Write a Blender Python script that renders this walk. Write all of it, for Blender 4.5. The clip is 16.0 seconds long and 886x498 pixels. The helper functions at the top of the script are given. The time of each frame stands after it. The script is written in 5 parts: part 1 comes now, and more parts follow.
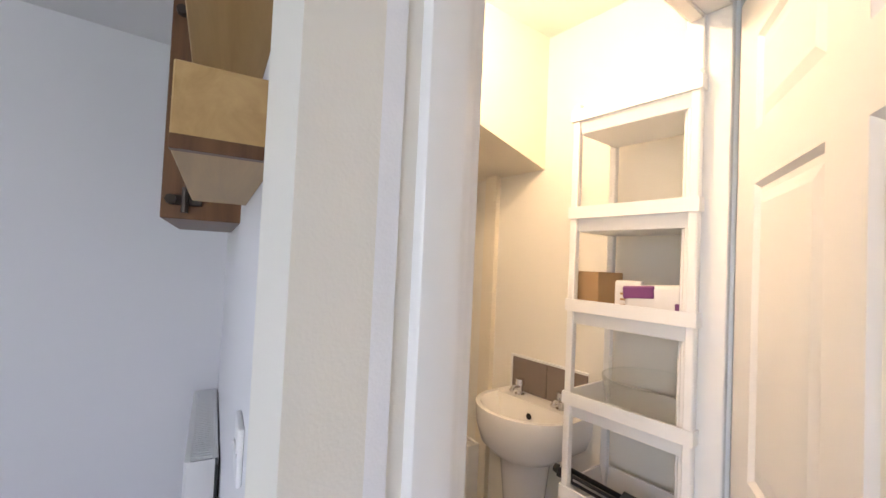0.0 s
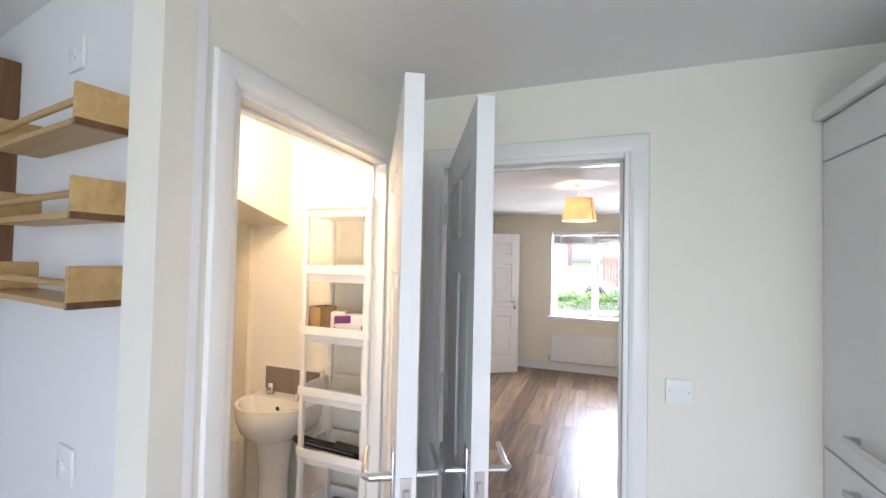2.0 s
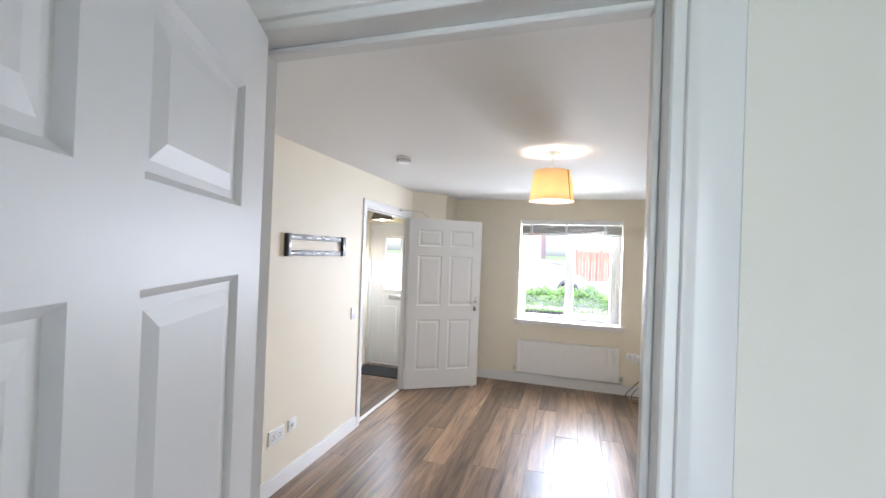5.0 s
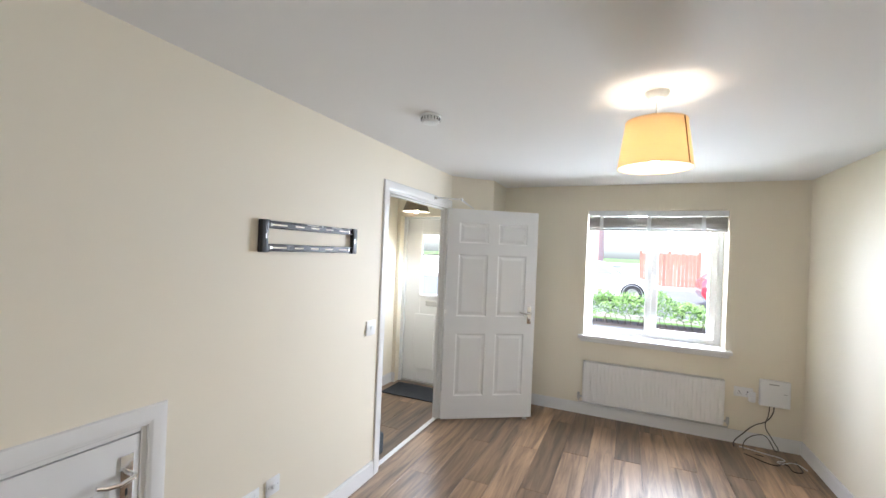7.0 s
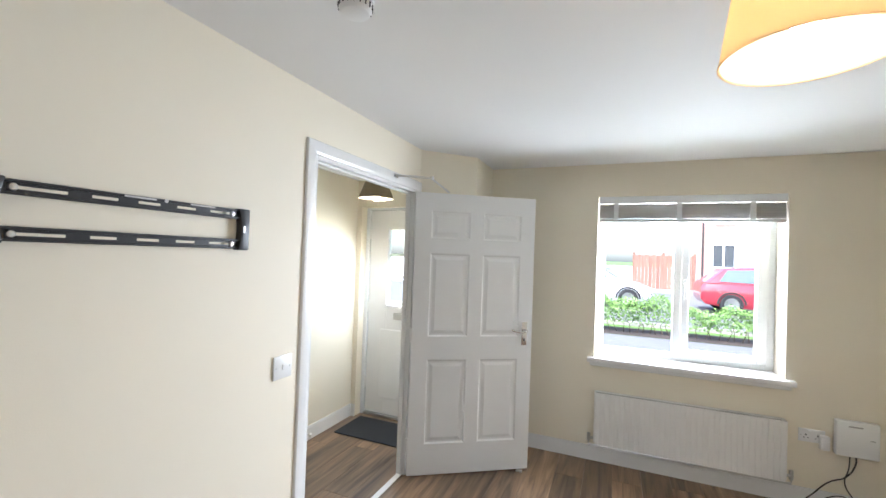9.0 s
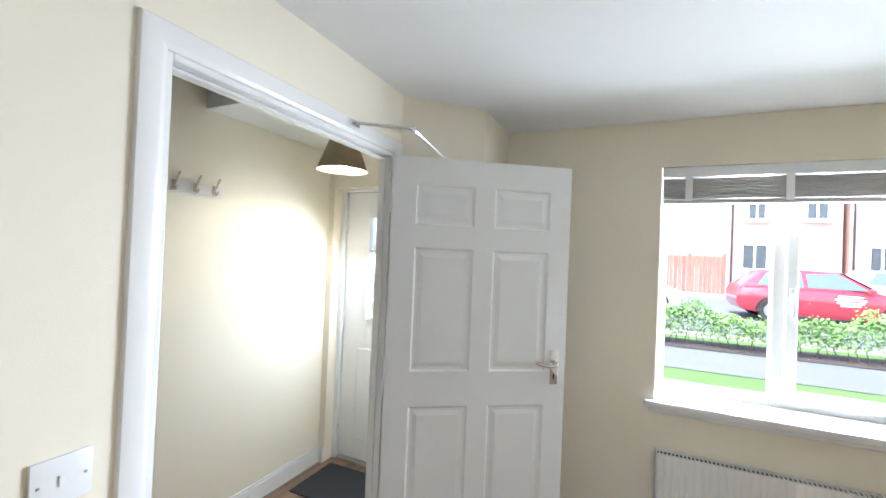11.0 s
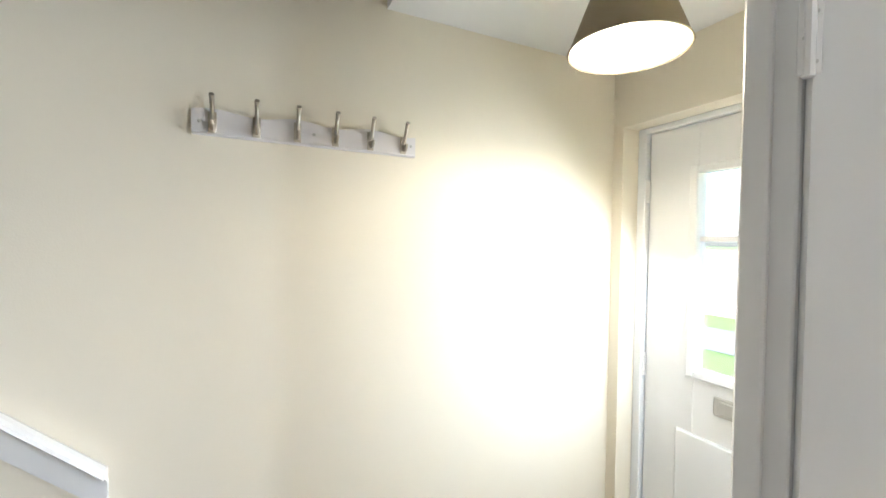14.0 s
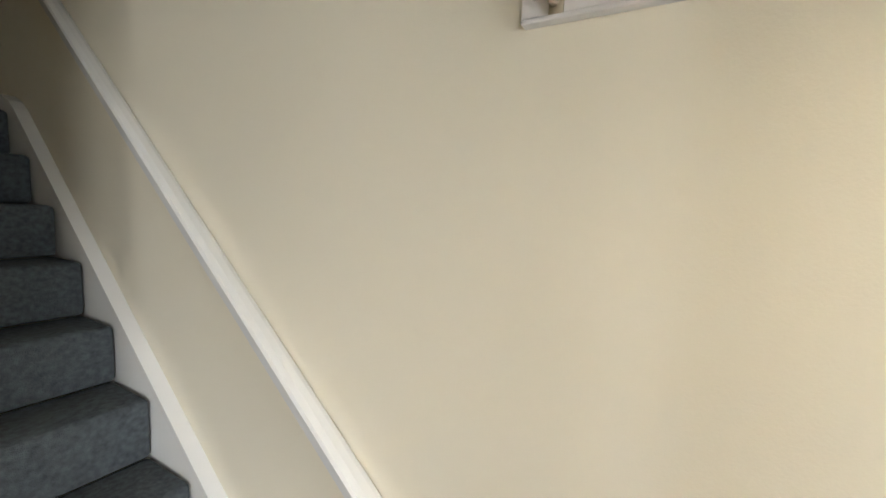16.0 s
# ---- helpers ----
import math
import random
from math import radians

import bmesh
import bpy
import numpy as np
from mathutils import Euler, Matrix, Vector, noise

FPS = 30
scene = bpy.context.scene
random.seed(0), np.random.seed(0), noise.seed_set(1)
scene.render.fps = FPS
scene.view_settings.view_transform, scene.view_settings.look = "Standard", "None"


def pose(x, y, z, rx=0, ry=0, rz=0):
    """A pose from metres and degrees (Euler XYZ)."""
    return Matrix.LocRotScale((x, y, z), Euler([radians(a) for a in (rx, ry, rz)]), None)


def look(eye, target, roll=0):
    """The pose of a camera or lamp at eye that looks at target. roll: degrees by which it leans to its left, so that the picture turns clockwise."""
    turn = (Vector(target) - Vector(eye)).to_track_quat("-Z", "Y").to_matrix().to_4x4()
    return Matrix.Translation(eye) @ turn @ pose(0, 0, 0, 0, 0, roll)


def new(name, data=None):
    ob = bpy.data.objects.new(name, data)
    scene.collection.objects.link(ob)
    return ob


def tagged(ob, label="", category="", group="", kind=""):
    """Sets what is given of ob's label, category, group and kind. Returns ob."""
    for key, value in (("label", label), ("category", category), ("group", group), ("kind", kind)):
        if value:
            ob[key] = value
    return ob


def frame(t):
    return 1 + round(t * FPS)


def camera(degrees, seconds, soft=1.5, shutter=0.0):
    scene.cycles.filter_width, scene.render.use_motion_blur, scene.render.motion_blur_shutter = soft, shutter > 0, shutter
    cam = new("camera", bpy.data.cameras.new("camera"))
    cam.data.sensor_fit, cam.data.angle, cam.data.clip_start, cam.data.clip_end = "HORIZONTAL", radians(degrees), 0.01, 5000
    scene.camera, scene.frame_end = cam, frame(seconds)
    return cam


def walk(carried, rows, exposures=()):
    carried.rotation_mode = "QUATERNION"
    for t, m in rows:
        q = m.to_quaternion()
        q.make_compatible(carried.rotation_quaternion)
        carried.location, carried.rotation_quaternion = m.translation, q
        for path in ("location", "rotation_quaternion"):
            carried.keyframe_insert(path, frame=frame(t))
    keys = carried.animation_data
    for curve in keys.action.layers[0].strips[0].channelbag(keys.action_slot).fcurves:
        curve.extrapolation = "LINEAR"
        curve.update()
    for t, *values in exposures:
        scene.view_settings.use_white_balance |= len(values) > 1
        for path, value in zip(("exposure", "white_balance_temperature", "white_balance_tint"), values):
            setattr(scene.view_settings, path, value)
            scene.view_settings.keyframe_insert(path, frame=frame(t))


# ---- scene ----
cam = camera(94.0, 16.0)
PATH = [
    (0, (0.553, 0.01, 1.382), (-1.027, 1.235, 1.44), 2.6),
    (0.5, (0.662, -0.179, 1.495), (-0.726, 1.26, 1.543), 2.6),
    (1, (0.798, -0.283, 1.573), (-0.388, 1.327, 1.616), 2.2),
    (1.4, (0.925, -0.368, 1.588), (-0.091, 1.354, 1.634), 1.8),
    (1.5, (0.95, -0.383, 1.594), (-0.013, 1.369, 1.645), 1.4),
    (2, (1.068, -0.475, 1.598), (0.365, 1.397, 1.652), 1.2),
    (2.5, (1.137, -0.475, 1.59), (0.684, 1.472, 1.64), 1.1),
    (3, (1.15, -0.333, 1.58), (0.809, 1.637, 1.62), 1.1),
    (3.2, (1.146, -0.242, 1.584), (0.811, 1.73, 1.617), 1.1),
    (5.3, (1.002, 0.723, 1.612), (0.382, 2.624, 1.631), 2.2),
    (5.5, (0.976, 0.804, 1.604), (0.343, 2.702, 1.63), 2.2),
    (6, (0.933, 1.033, 1.597), (0.203, 2.895, 1.616), 2.2),
    (6.5, (0.885, 1.257, 1.588), (0.069, 3.083, 1.604), 2.4),
    (7, (0.812, 1.488, 1.584), (-0.009, 3.312, 1.595), 2.4),
    (7.5, (0.737, 1.713, 1.578), (-0.068, 3.543, 1.589), 2.4),
    (8, (0.672, 1.976, 1.581), (-0.112, 3.816, 1.593), 2.4),
    (8.2, (0.649, 2.076, 1.579), (-0.132, 3.917, 1.594), 2.3),
    (10.3, (0.388, 3.069, 1.517), (-0.376, 4.917, 1.562), 2.0),
    (10.5, (0.361, 3.169, 1.535), (-0.413, 5.013, 1.561), 2.3),
    (11, (0.279, 3.392, 1.539), (-0.549, 5.213, 1.562), 2.4),
    (11.5, (0.187, 3.621, 1.529), (-0.775, 5.374, 1.551), 2.6),
    (12, (0.062, 3.85, 1.532), (-1.081, 5.491, 1.543), 2.7),
    (12.5, (-0.084, 4.051, 1.530), (-1.405, 5.553, 1.528), 2.3),
    (13, (-0.169, 4.241, 1.53), (-1.691, 5.537, 1.5), 1.7),
    (13.7, (-0.386, 4.379, 1.511), (-2.124, 5.368, 1.49), 0.8),
    (14.2, (-0.542, 4.446, 1.515), (-2.396, 5.197, 1.467), 1.0),
    (14.6, (-0.695, 4.473, 1.527), (-2.63, 4.973, 1.452), 1.4),
    (15, (-0.834, 4.573, 1.557), (-2.828, 4.634, 1.412), 4.5),
    (15.5, (-1.0, 4.53, 1.566), (-2.962, 4.15, 1.374), 1.4),
    (15.8, (-1.111, 4.539, 1.558), (-2.931, 3.743, 1.327), 2.8),
    (16, (-1.163, 4.501, 1.533), (-2.887, 3.507, 1.330), 2.2),
]
walk(cam, [(t, look(eye, target, roll)) for t, eye, target, roll in PATH],
     [(0.0, 2.42, 6050, 24), (1.0, 2.42, 5820, 20), (2.5, 2.72, 5960, 21), (4.0, 2.7, 5700, 18), (5.5, 2.62, 5770, 14), (8.0, 2.5, 5800, 12), (11.0, 2.55, 5600, 10), (12.5, 2.7, 5700, 11), (14.5, 2.7, 5850, 11), (15.5, 2.45, 6050, 11), (16.0, 2.4, 6450, 11)])

# ---------------------------------------------------------------- light
world = bpy.data.worlds.new("overcast_sky")
scene.world = world
world.use_nodes = True
wn = world.node_tree.nodes
sky = wn.new("ShaderNodeTexSky")
sky.sky_type = "NISHITA"
sky.sun_disc = False
sky.sun_elevation = radians(48)
sky.sun_rotation = radians(210)
sky.air_density, sky.dust_density, sky.ozone_density = 1.0, 3.0, 1.0
world.node_tree.links.new(sky.outputs[0], wn["Background"].inputs[0])
wn["Background"].inputs[1].default_value = 0.15


def sun_light(strength):
    d = bpy.data.lights.new("sun", "SUN")
    d.energy, d.angle, d.color = strength, radians(12), (1, 0.96, 0.9)
    ob = new("sun", d)
    ob.matrix_world = look((0, 0, 30), (9, 12, 0))


def window_light(name, m, w, h, power, color):
    d = bpy.data.lights.new(name, "AREA")
    d.shape, d.size, d.size_y, d.energy, d.color = "RECTANGLE", w, h, power, color
    ob = new(name, d)
    ob.matrix_world = m


def bulb_light(name, x, y, z, power, color, r=0.03):
    d = bpy.data.lights.new(name, "POINT")
    d.energy, d.color, d.shadow_soft_size = power, color, r
    ob = new(name, d)
    ob.location = (x, y, z)


sun_light(2.0)
window_light("daylight_living_window", look((1.36, 6.56, 1.5), (-0.1, 3.3, 0.1)), 1.1, 1.2, 37, (0.95, 0.98, 1.0))
window_light("daylight_front_door", look((-1.17, 5.885, 1.36), (-1.48, 4.95, 0.55)), 0.45, 0.70, 3.2, (0.88, 0.95, 1.0))
window_light("daylight_kitchen_window", look((1.55, -2.92, 1.25), (0.6, 1.0, 1.2)), 1.6, 1.8, 6.0, (0.84, 0.92, 1.0))
bulb_light("lamp_living", 0.90, 3.50, 2.03, 0.7, (1.0, 0.80, 0.55), 0.035)
bulb_light("lamp_hall", -1.20, 5.245, 2.04, 2.1, (1.0, 0.84, 0.60), 0.03)
bulb_light("lamp_wc", -0.19, 0.67, 2.17, 3.2, (1.0, 0.72, 0.38), 0.04)


# ---------------------------------------------------------------- materials
def material(name, color, rough=0.5, metal=0.0, vary=0.06, scale=6.0, bump=0.02, bscale=120.0, coat=0.0, trans=0.0, spec=0.5):
    m = bpy.data.materials.new(name)
    m.use_nodes = True
    n, l = m.node_tree.nodes, m.node_tree.links
    b = n["Principled BSDF"]
    b.inputs["Roughness"].default_value = rough
    b.inputs["Metallic"].default_value = metal
    b.inputs["Coat Weight"].default_value = coat
    b.inputs["Transmission Weight"].default_value = trans
    b.inputs["Specular IOR Level"].default_value = spec
    tc = n.new("ShaderNodeTexCoord")
    no = n.new("ShaderNodeTexNoise")
    no.inputs["Scale"].default_value = scale
    no.inputs["Detail"].default_value = 5
    l.new(tc.outputs["Object"], no.inputs["Vector"])
    mix = n.new("ShaderNodeMix")
    mix.data_type = "RGBA"
    mix.inputs[6].default_value = (*[c * (1 - vary) for c in color], 1)
    mix.inputs[7].default_value = (*[min(1, c * (1 + vary)) for c in color], 1)
    l.new(no.outputs[0], mix.inputs[0])
    l.new(mix.outputs[2], b.inputs["Base Color"])
    if bump:
        nb = n.new("ShaderNodeTexNoise")
        nb.inputs["Scale"].default_value = bscale
        nb.inputs["Detail"].default_value = 3
        l.new(tc.outputs["Object"], nb.inputs["Vector"])
        bp = n.new("ShaderNodeBump")
        bp.inputs["Strength"].default_value = bump * 5
        bp.inputs["Distance"].default_value = 0.002
        l.new(nb.outputs[0], bp.inputs["Height"])
        l.new(bp.outputs[0], b.inputs["Normal"])
    return m


def wood(name, dark, light, axis, rough=0.45, grain=9.0, random_amount=0.35, coat=0.0):
    """Wood with grain along one axis, each piece of its own tone."""
    m = material(name, dark, rough, bump=0)
    n, l = m.node_tree.nodes, m.node_tree.links
    b = n["Principled BSDF"]
    b.inputs["Coat Weight"].default_value = coat
    b.inputs["Coat Roughness"].default_value = 0.25
    tc = n.new("ShaderNodeTexCoord")
    info = n.new("ShaderNodeObjectInfo")
    mp = n.new("ShaderNodeMapping")
    stretch = [grain, grain, grain]
    stretch[axis] = grain * 0.07
    mp.inputs["Scale"].default_value = stretch
    off = n.new("ShaderNodeVectorMath")
    off.operation = "SCALE"
    comb = n.new("ShaderNodeCombineXYZ")
    for i in range(3):
        l.new(info.outputs["Random"], comb.inputs[i])
    off.inputs["Scale"].default_value = 37.0
    l.new(comb.outputs[0], off.inputs[0])
    add = n.new("ShaderNodeVectorMath")
    l.new(tc.outputs["Object"], mp.inputs["Vector"])
    l.new(mp.outputs[0], add.inputs[0])
    l.new(off.outputs[0], add.inputs[1])
    no = n.new("ShaderNodeTexNoise")
    no.inputs["Scale"].default_value = 1.6
    no.inputs["Detail"].default_value = 7
    no.inputs["Roughness"].default_value = 0.62
    no.inputs["Distortion"].default_value = 0.7
    l.new(add.outputs[0], no.inputs["Vector"])
    ramp = n.new("ShaderNodeValToRGB")
    ramp.color_ramp.elements[0].position, ramp.color_ramp.elements[1].position = 0.30, 0.70
    ramp.color_ramp.elements[0].color, ramp.color_ramp.elements[1].color = (*dark, 1), (*light, 1)
    l.new(no.outputs[0], ramp.inputs[0])
    hsv = n.new("ShaderNodeHueSaturation")
    mr = n.new("ShaderNodeMapRange")
    mr.inputs[3].default_value, mr.inputs[4].default_value = 1 - random_amount, 1 + random_amount
    l.new(info.outputs["Random"], mr.inputs[0])
    l.new(mr.outputs[0], hsv.inputs["Value"])
    l.new(ramp.outputs[0], hsv.inputs["Color"])
    l.new(hsv.outputs[0], b.inputs["Base Color"])
    bp = n.new("ShaderNodeBump")
    bp.inputs["Strength"].default_value, bp.inputs["Distance"].default_value = 0.15, 0.001
    l.new(no.outputs[0], bp.inputs["Height"])
    l.new(bp.outputs[0], b.inputs["Normal"])
    rr = n.new("ShaderNodeMapRange")
    rr.inputs[3].default_value, rr.inputs[4].default_value = rough - 0.06, rough + 0.1
    l.new(no.outputs[0], rr.inputs[0])
    l.new(rr.outputs[0], b.inputs["Roughness"])
    return m


def glass(name, tint=(1, 1, 1), rough=0.0, facing=0.12):
    m = bpy.data.materials.new(name)
    m.use_nodes = True
    n, l = m.node_tree.nodes, m.node_tree.links
    n.remove(n["Principled BSDF"])
    g, t, mx, fr = n.new("ShaderNodeBsdfGlossy"), n.new("ShaderNodeBsdfTransparent"), n.new("ShaderNodeMixShader"), n.new("ShaderNodeLayerWeight")
    g.inputs["Roughness"].default_value = rough
    t.inputs["Color"].default_value = (*tint, 1)
    fr.inputs[0].default_value = facing
    l.new(fr.outputs["Facing"], mx.inputs[0])
    l.new(t.outputs[0], mx.inputs[1])
    l.new(g.outputs[0], mx.inputs[2])
    l.new(mx.outputs[0], n["Material Output"].inputs[0])
    return m


def fabric_shade(name, color, through_color, amount):
    m = material(name, color, 0.8, vary=0.05, scale=30, bump=0.06, bscale=500)
    n, l = m.node_tree.nodes, m.node_tree.links
    tr, mx = n.new("ShaderNodeBsdfTranslucent"), n.new("ShaderNodeMixShader")
    tr.inputs["Color"].default_value = (*through_color, 1)
    mx.inputs[0].default_value = amount
    l.new(n["Principled BSDF"].outputs[0], mx.inputs[1])
    l.new(tr.outputs[0], mx.inputs[2])
    l.new(mx.outputs[0], n["Material Output"].inputs[0])
    return m


def glow(name, color, strength):
    m = bpy.data.materials.new(name)
    m.use_nodes = True
    b = m.node_tree.nodes["Principled BSDF"]
    b.inputs["Emission Color"].default_value = (*color, 1)
    b.inputs["Emission Strength"].default_value = strength
    return m


CREAM = material("cream_emulsion", (0.81, 0.745, 0.61), 0.62, vary=0.025, scale=1.7, bump=0.03, bscale=260)
PALE_CREAM = material("pale_cream_emulsion", (0.80, 0.77, 0.69), 0.62, vary=0.025, scale=1.7, bump=0.03, bscale=260)
WHITE_WALL = material("white_emulsion", (0.78, 0.775, 0.78), 0.6, vary=0.025, scale=1.5, bump=0.03, bscale=260)
CEILING = material("ceiling_paint", (0.80, 0.79, 0.775), 0.75, vary=0.02, scale=1.2, bump=0.03, bscale=200)
GLOSS = material("white_gloss_paint", (0.80, 0.79, 0.77), 0.24, vary=0.02, scale=3, bump=0.004, bscale=200)
DOORPAINT = material("white_satin_door_paint", (0.79, 0.785, 0.775), 0.45, vary=0.02, scale=4, bump=0.012, bscale=240)
PLASTIC = material("white_plastic", (0.80, 0.80, 0.79), 0.3, vary=0.015, bump=0)
UPVC = material("white_upvc", (0.82, 0.83, 0.83), 0.25, vary=0.015, bump=0)
ENAMEL = material("white_radiator_enamel", (0.80, 0.79, 0.77), 0.3, vary=0.015, bump=0.01)
CHROME = material("polished_chrome", (0.75, 0.75, 0.76), 0.12, 1.0, vary=0.03, bump=0)
STEEL = material("brushed_steel", (0.55, 0.54, 0.52), 0.32, 1.0, vary=0.06, scale=30, bump=0.01)
NICKEL = material("satin_nickel", (0.50, 0.45, 0.37), 0.3, 1.0, vary=0.05, bump=0)
BLACK = material("black_powder_coat", (0.018, 0.018, 0.02), 0.4, vary=0.15, bump=0.03, bscale=300)
# near-black: bed under the planks; elsewhere the shade inside holes, put in as colour
DARKSLOT = material("dark_gap", (0.02, 0.02, 0.02), 0.8, bump=0)
RUBBER = material("charcoal_doormat", (0.028, 0.030, 0.034), 0.95, vary=0.35, scale=60, bump=0.5, bscale=350)
CARPET = material("grey_stair_carpet", (0.105, 0.122, 0.135), 0.97, vary=0.75, scale=70, bump=0.8, bscale=420)
BLIND = wood("grey_blind_slat", (0.48, 0.46, 0.43), (0.60, 0.58, 0.55), 0, 0.5, 10, 0.04)
LAMINATE = wood("dark_walnut_laminate", (0.066, 0.039, 0.023), (0.35, 0.225, 0.130), 1, 0.34, 12, 0.34, 0.10)
VINYL = material("grey_kitchen_vinyl", (0.30, 0.28, 0.26), 0.4, vary=0.15, scale=3)
PINE = wood("pale_pine", (0.40, 0.24, 0.085), (0.56, 0.37, 0.155), 0, 0.42, 16, 0.10)
OLDPINE = wood("dark_stained_pine", (0.085, 0.035, 0.012), (0.21, 0.095, 0.036), 2, 0.4, 14, 0.12)
IRON = material("rusty_iron", (0.06, 0.045, 0.035), 0.5, 0.7, vary=0.3, scale=60)
CERAMIC = material("white_ceramic", (0.82, 0.81, 0.79), 0.1, vary=0.01, bump=0, coat=0.4)
TILE = material("grey_brown_wall_tile", (0.25, 0.20, 0.165), 0.2, vary=0.08, scale=9, bump=0.01)
CARD = material("brown_cardboard", (0.38, 0.24, 0.11), 0.8, vary=0.1, scale=20)
PAPER = material("white_paper", (0.72, 0.70, 0.68), 0.7, vary=0.05)
PURPLE = material("purple_print", (0.16, 0.035, 0.15), 0.5, vary=0.1)
YELLOW = material("yellow_print", (0.62, 0.42, 0.04), 0.5, vary=0.1)
GREYCLOTH = material("grey_towel", (0.20, 0.215, 0.22), 0.95, vary=0.25, scale=70, bump=0.5, bscale=300)
KITCHEN = material("pale_grey_cabinet_lacquer", (0.74, 0.75, 0.735), 0.3, vary=0.015, scale=2, bump=0)
RACKWOOD = material("white_painted_wood", (0.72, 0.69, 0.68), 0.45, vary=0.05, scale=15, bump=0.03)
SHADE_OUT = fabric_shade("mustard_fabric", (0.74, 0.66, 0.52), (0.93, 0.76, 0.54), 0.70)
SHADE_HALL = fabric_shade("taupe_fabric", (0.30, 0.25, 0.17), (0.30, 0.22, 0.12), 0.12)
SHADE_IN = fabric_shade("white_shade_lining", (0.85, 0.84, 0.80), (0.85, 0.82, 0.72), 0.45)
BULB = glow("lit_bulb", (1.0, 0.86, 0.62), 5)
PANE = glass("window_glass")
BOWLGLASS = glass("bowl_glass", (0.985, 0.99, 0.985), 0.02, 0.05)
CABLE = material("black_cable", (0.03, 0.028, 0.026), 0.5, bump=0)
CABLEW = material("white_cable", (0.7, 0.7, 0.68), 0.5, bump=0)


# ---------------------------------------------------------------- mesh helpers
def quad_box(bm, x0, x1, y0, y1, z0, z1):
    v = [bm.verts.new(p) for p in ((x0, y0, z0), (x1, y0, z0), (x1, y1, z0), (x0, y1, z0), (x0, y0, z1), (x1, y0, z1), (x1, y1, z1), (x0, y1, z1))]
    for f in ((3, 2, 1, 0), (4, 5, 6, 7), (0, 1, 5, 4), (1, 2, 6, 5), (2, 3, 7, 6), (3, 0, 4, 7)):
        bm.faces.new([v[i] for i in f])
    return v


def boxes(*rows, bevel=0.0, seg=1):
    bm = bmesh.new()
    for r in rows:
        quad_box(bm, *r)
    if bevel:
        bmesh.ops.bevel(bm, geom=bm.edges[:], offset=bevel, segments=seg, affect="EDGES", profile=0.5)
    return bm


def tube(bm, pts, r, seg=8, closed_ends=True):
    """A round bar swept along points; r is one radius or one for each point."""
    pts = [Vector(p) for p in pts]
    rs = r if isinstance(r, (list, tuple)) else [r] * len(pts)
    rings = []
    side = None
    for i, p in enumerate(pts):
        d = (pts[min(i + 1, len(pts) - 1)] - pts[max(i - 1, 0)]).normalized()
        if side is None:
            side = d.orthogonal().normalized()
        else:
            side = (side - d * side.dot(d)).normalized()
        up = d.cross(side)
        rings.append([bm.verts.new(p + (side * math.cos(a) + up * math.sin(a)) * rs[i]) for a in [2 * math.pi * k / seg for k in range(seg)]])
    for a, b in zip(rings, rings[1:]):
        for k in range(seg):
            bm.faces.new((a[k], a[(k + 1) % seg], b[(k + 1) % seg], b[k]))
    if closed_ends:
        bm.faces.new(rings[0][::-1])
        bm.faces.new(rings[-1])
    return bm


def lathe(profile, seg=32, sx=1.0, sy=1.0):
    """A turned shape round z from (radius, height) pairs."""
    bm = bmesh.new()
    rings = []
    for r, z in profile:
        if r < 1e-5:
            rings.append([bm.verts.new((0, 0, z))])
        else:
            rings.append([bm.verts.new((r * sx * math.cos(2 * math.pi * k / seg), r * sy * math.sin(2 * math.pi * k / seg), z)) for k in range(seg)])
    for a, b in zip(rings, rings[1:]):
        for k in range(seg):
            j = (k + 1) % seg
            q = [a[k % len(a)], a[j % len(a)], b[j % len(b)], b[k % len(b)]]
            u = []
            for v in q:
                if v not in u:
                    u.append(v)
            if len(u) > 2:
                bm.faces.new(u)
    return bm


def prism(pts, z0, z1):
    """A flat outline of (x, y) pairs raised from z0 to z1."""
    bm = bmesh.new()
    a, b = [bm.verts.new((x, y, z0)) for x, y in pts], [bm.verts.new((x, y, z1)) for x, y in pts]
    bm.faces.new(a[::-1])
    bm.faces.new(b)
    for i in range(len(pts)):
        j = (i + 1) % len(pts)
        bm.faces.new((a[i], a[j], b[j], b[i]))
    return bm


def turned(bm, m):
    bmesh.ops.transform(bm, matrix=m, verts=bm.verts[:])
    return bm


def mesh_of(name, bm, mat, smooth=False):
    bmesh.ops.recalc_face_normals(bm, faces=bm.faces[:])
    me = bpy.data.meshes.new(name)
    bm.to_mesh(me)
    bm.free()
    for m in (mat if isinstance(mat, (list, tuple)) else [mat]):
        me.materials.append(m)
    if smooth:
        for p in me.polygons:
            p.use_smooth = True
        me.set_sharp_from_angle(angle=radians(38))
    return me


def part(name, bm, mat, parent, label="", smooth=False, m=None):
    ob = new(name, mesh_of(name, bm, mat, smooth))
    ob.parent = parent
    if m is not None:
        ob.matrix_basis = m
    if label:
        tagged(ob, label)
    return ob


def thing(name, label, category, m=None, group="", kind=""):
    ob = new(name)
    ob.empty_display_size = 0.1
    if m is not None:
        ob.matrix_basis = m
    return tagged(ob, label, category, group, kind)


def single(name, bm, mat, label, category, kind="", smooth=False, m=None, group=""):
    ob = new(name, mesh_of(name, bm, mat, smooth))
    if m is not None:
        ob.matrix_basis = m
    return tagged(ob, label, category, group, kind)


def structure(name, bm, mat, label, category="wall"):
    return single(name, bm, mat, label, category, "structure")


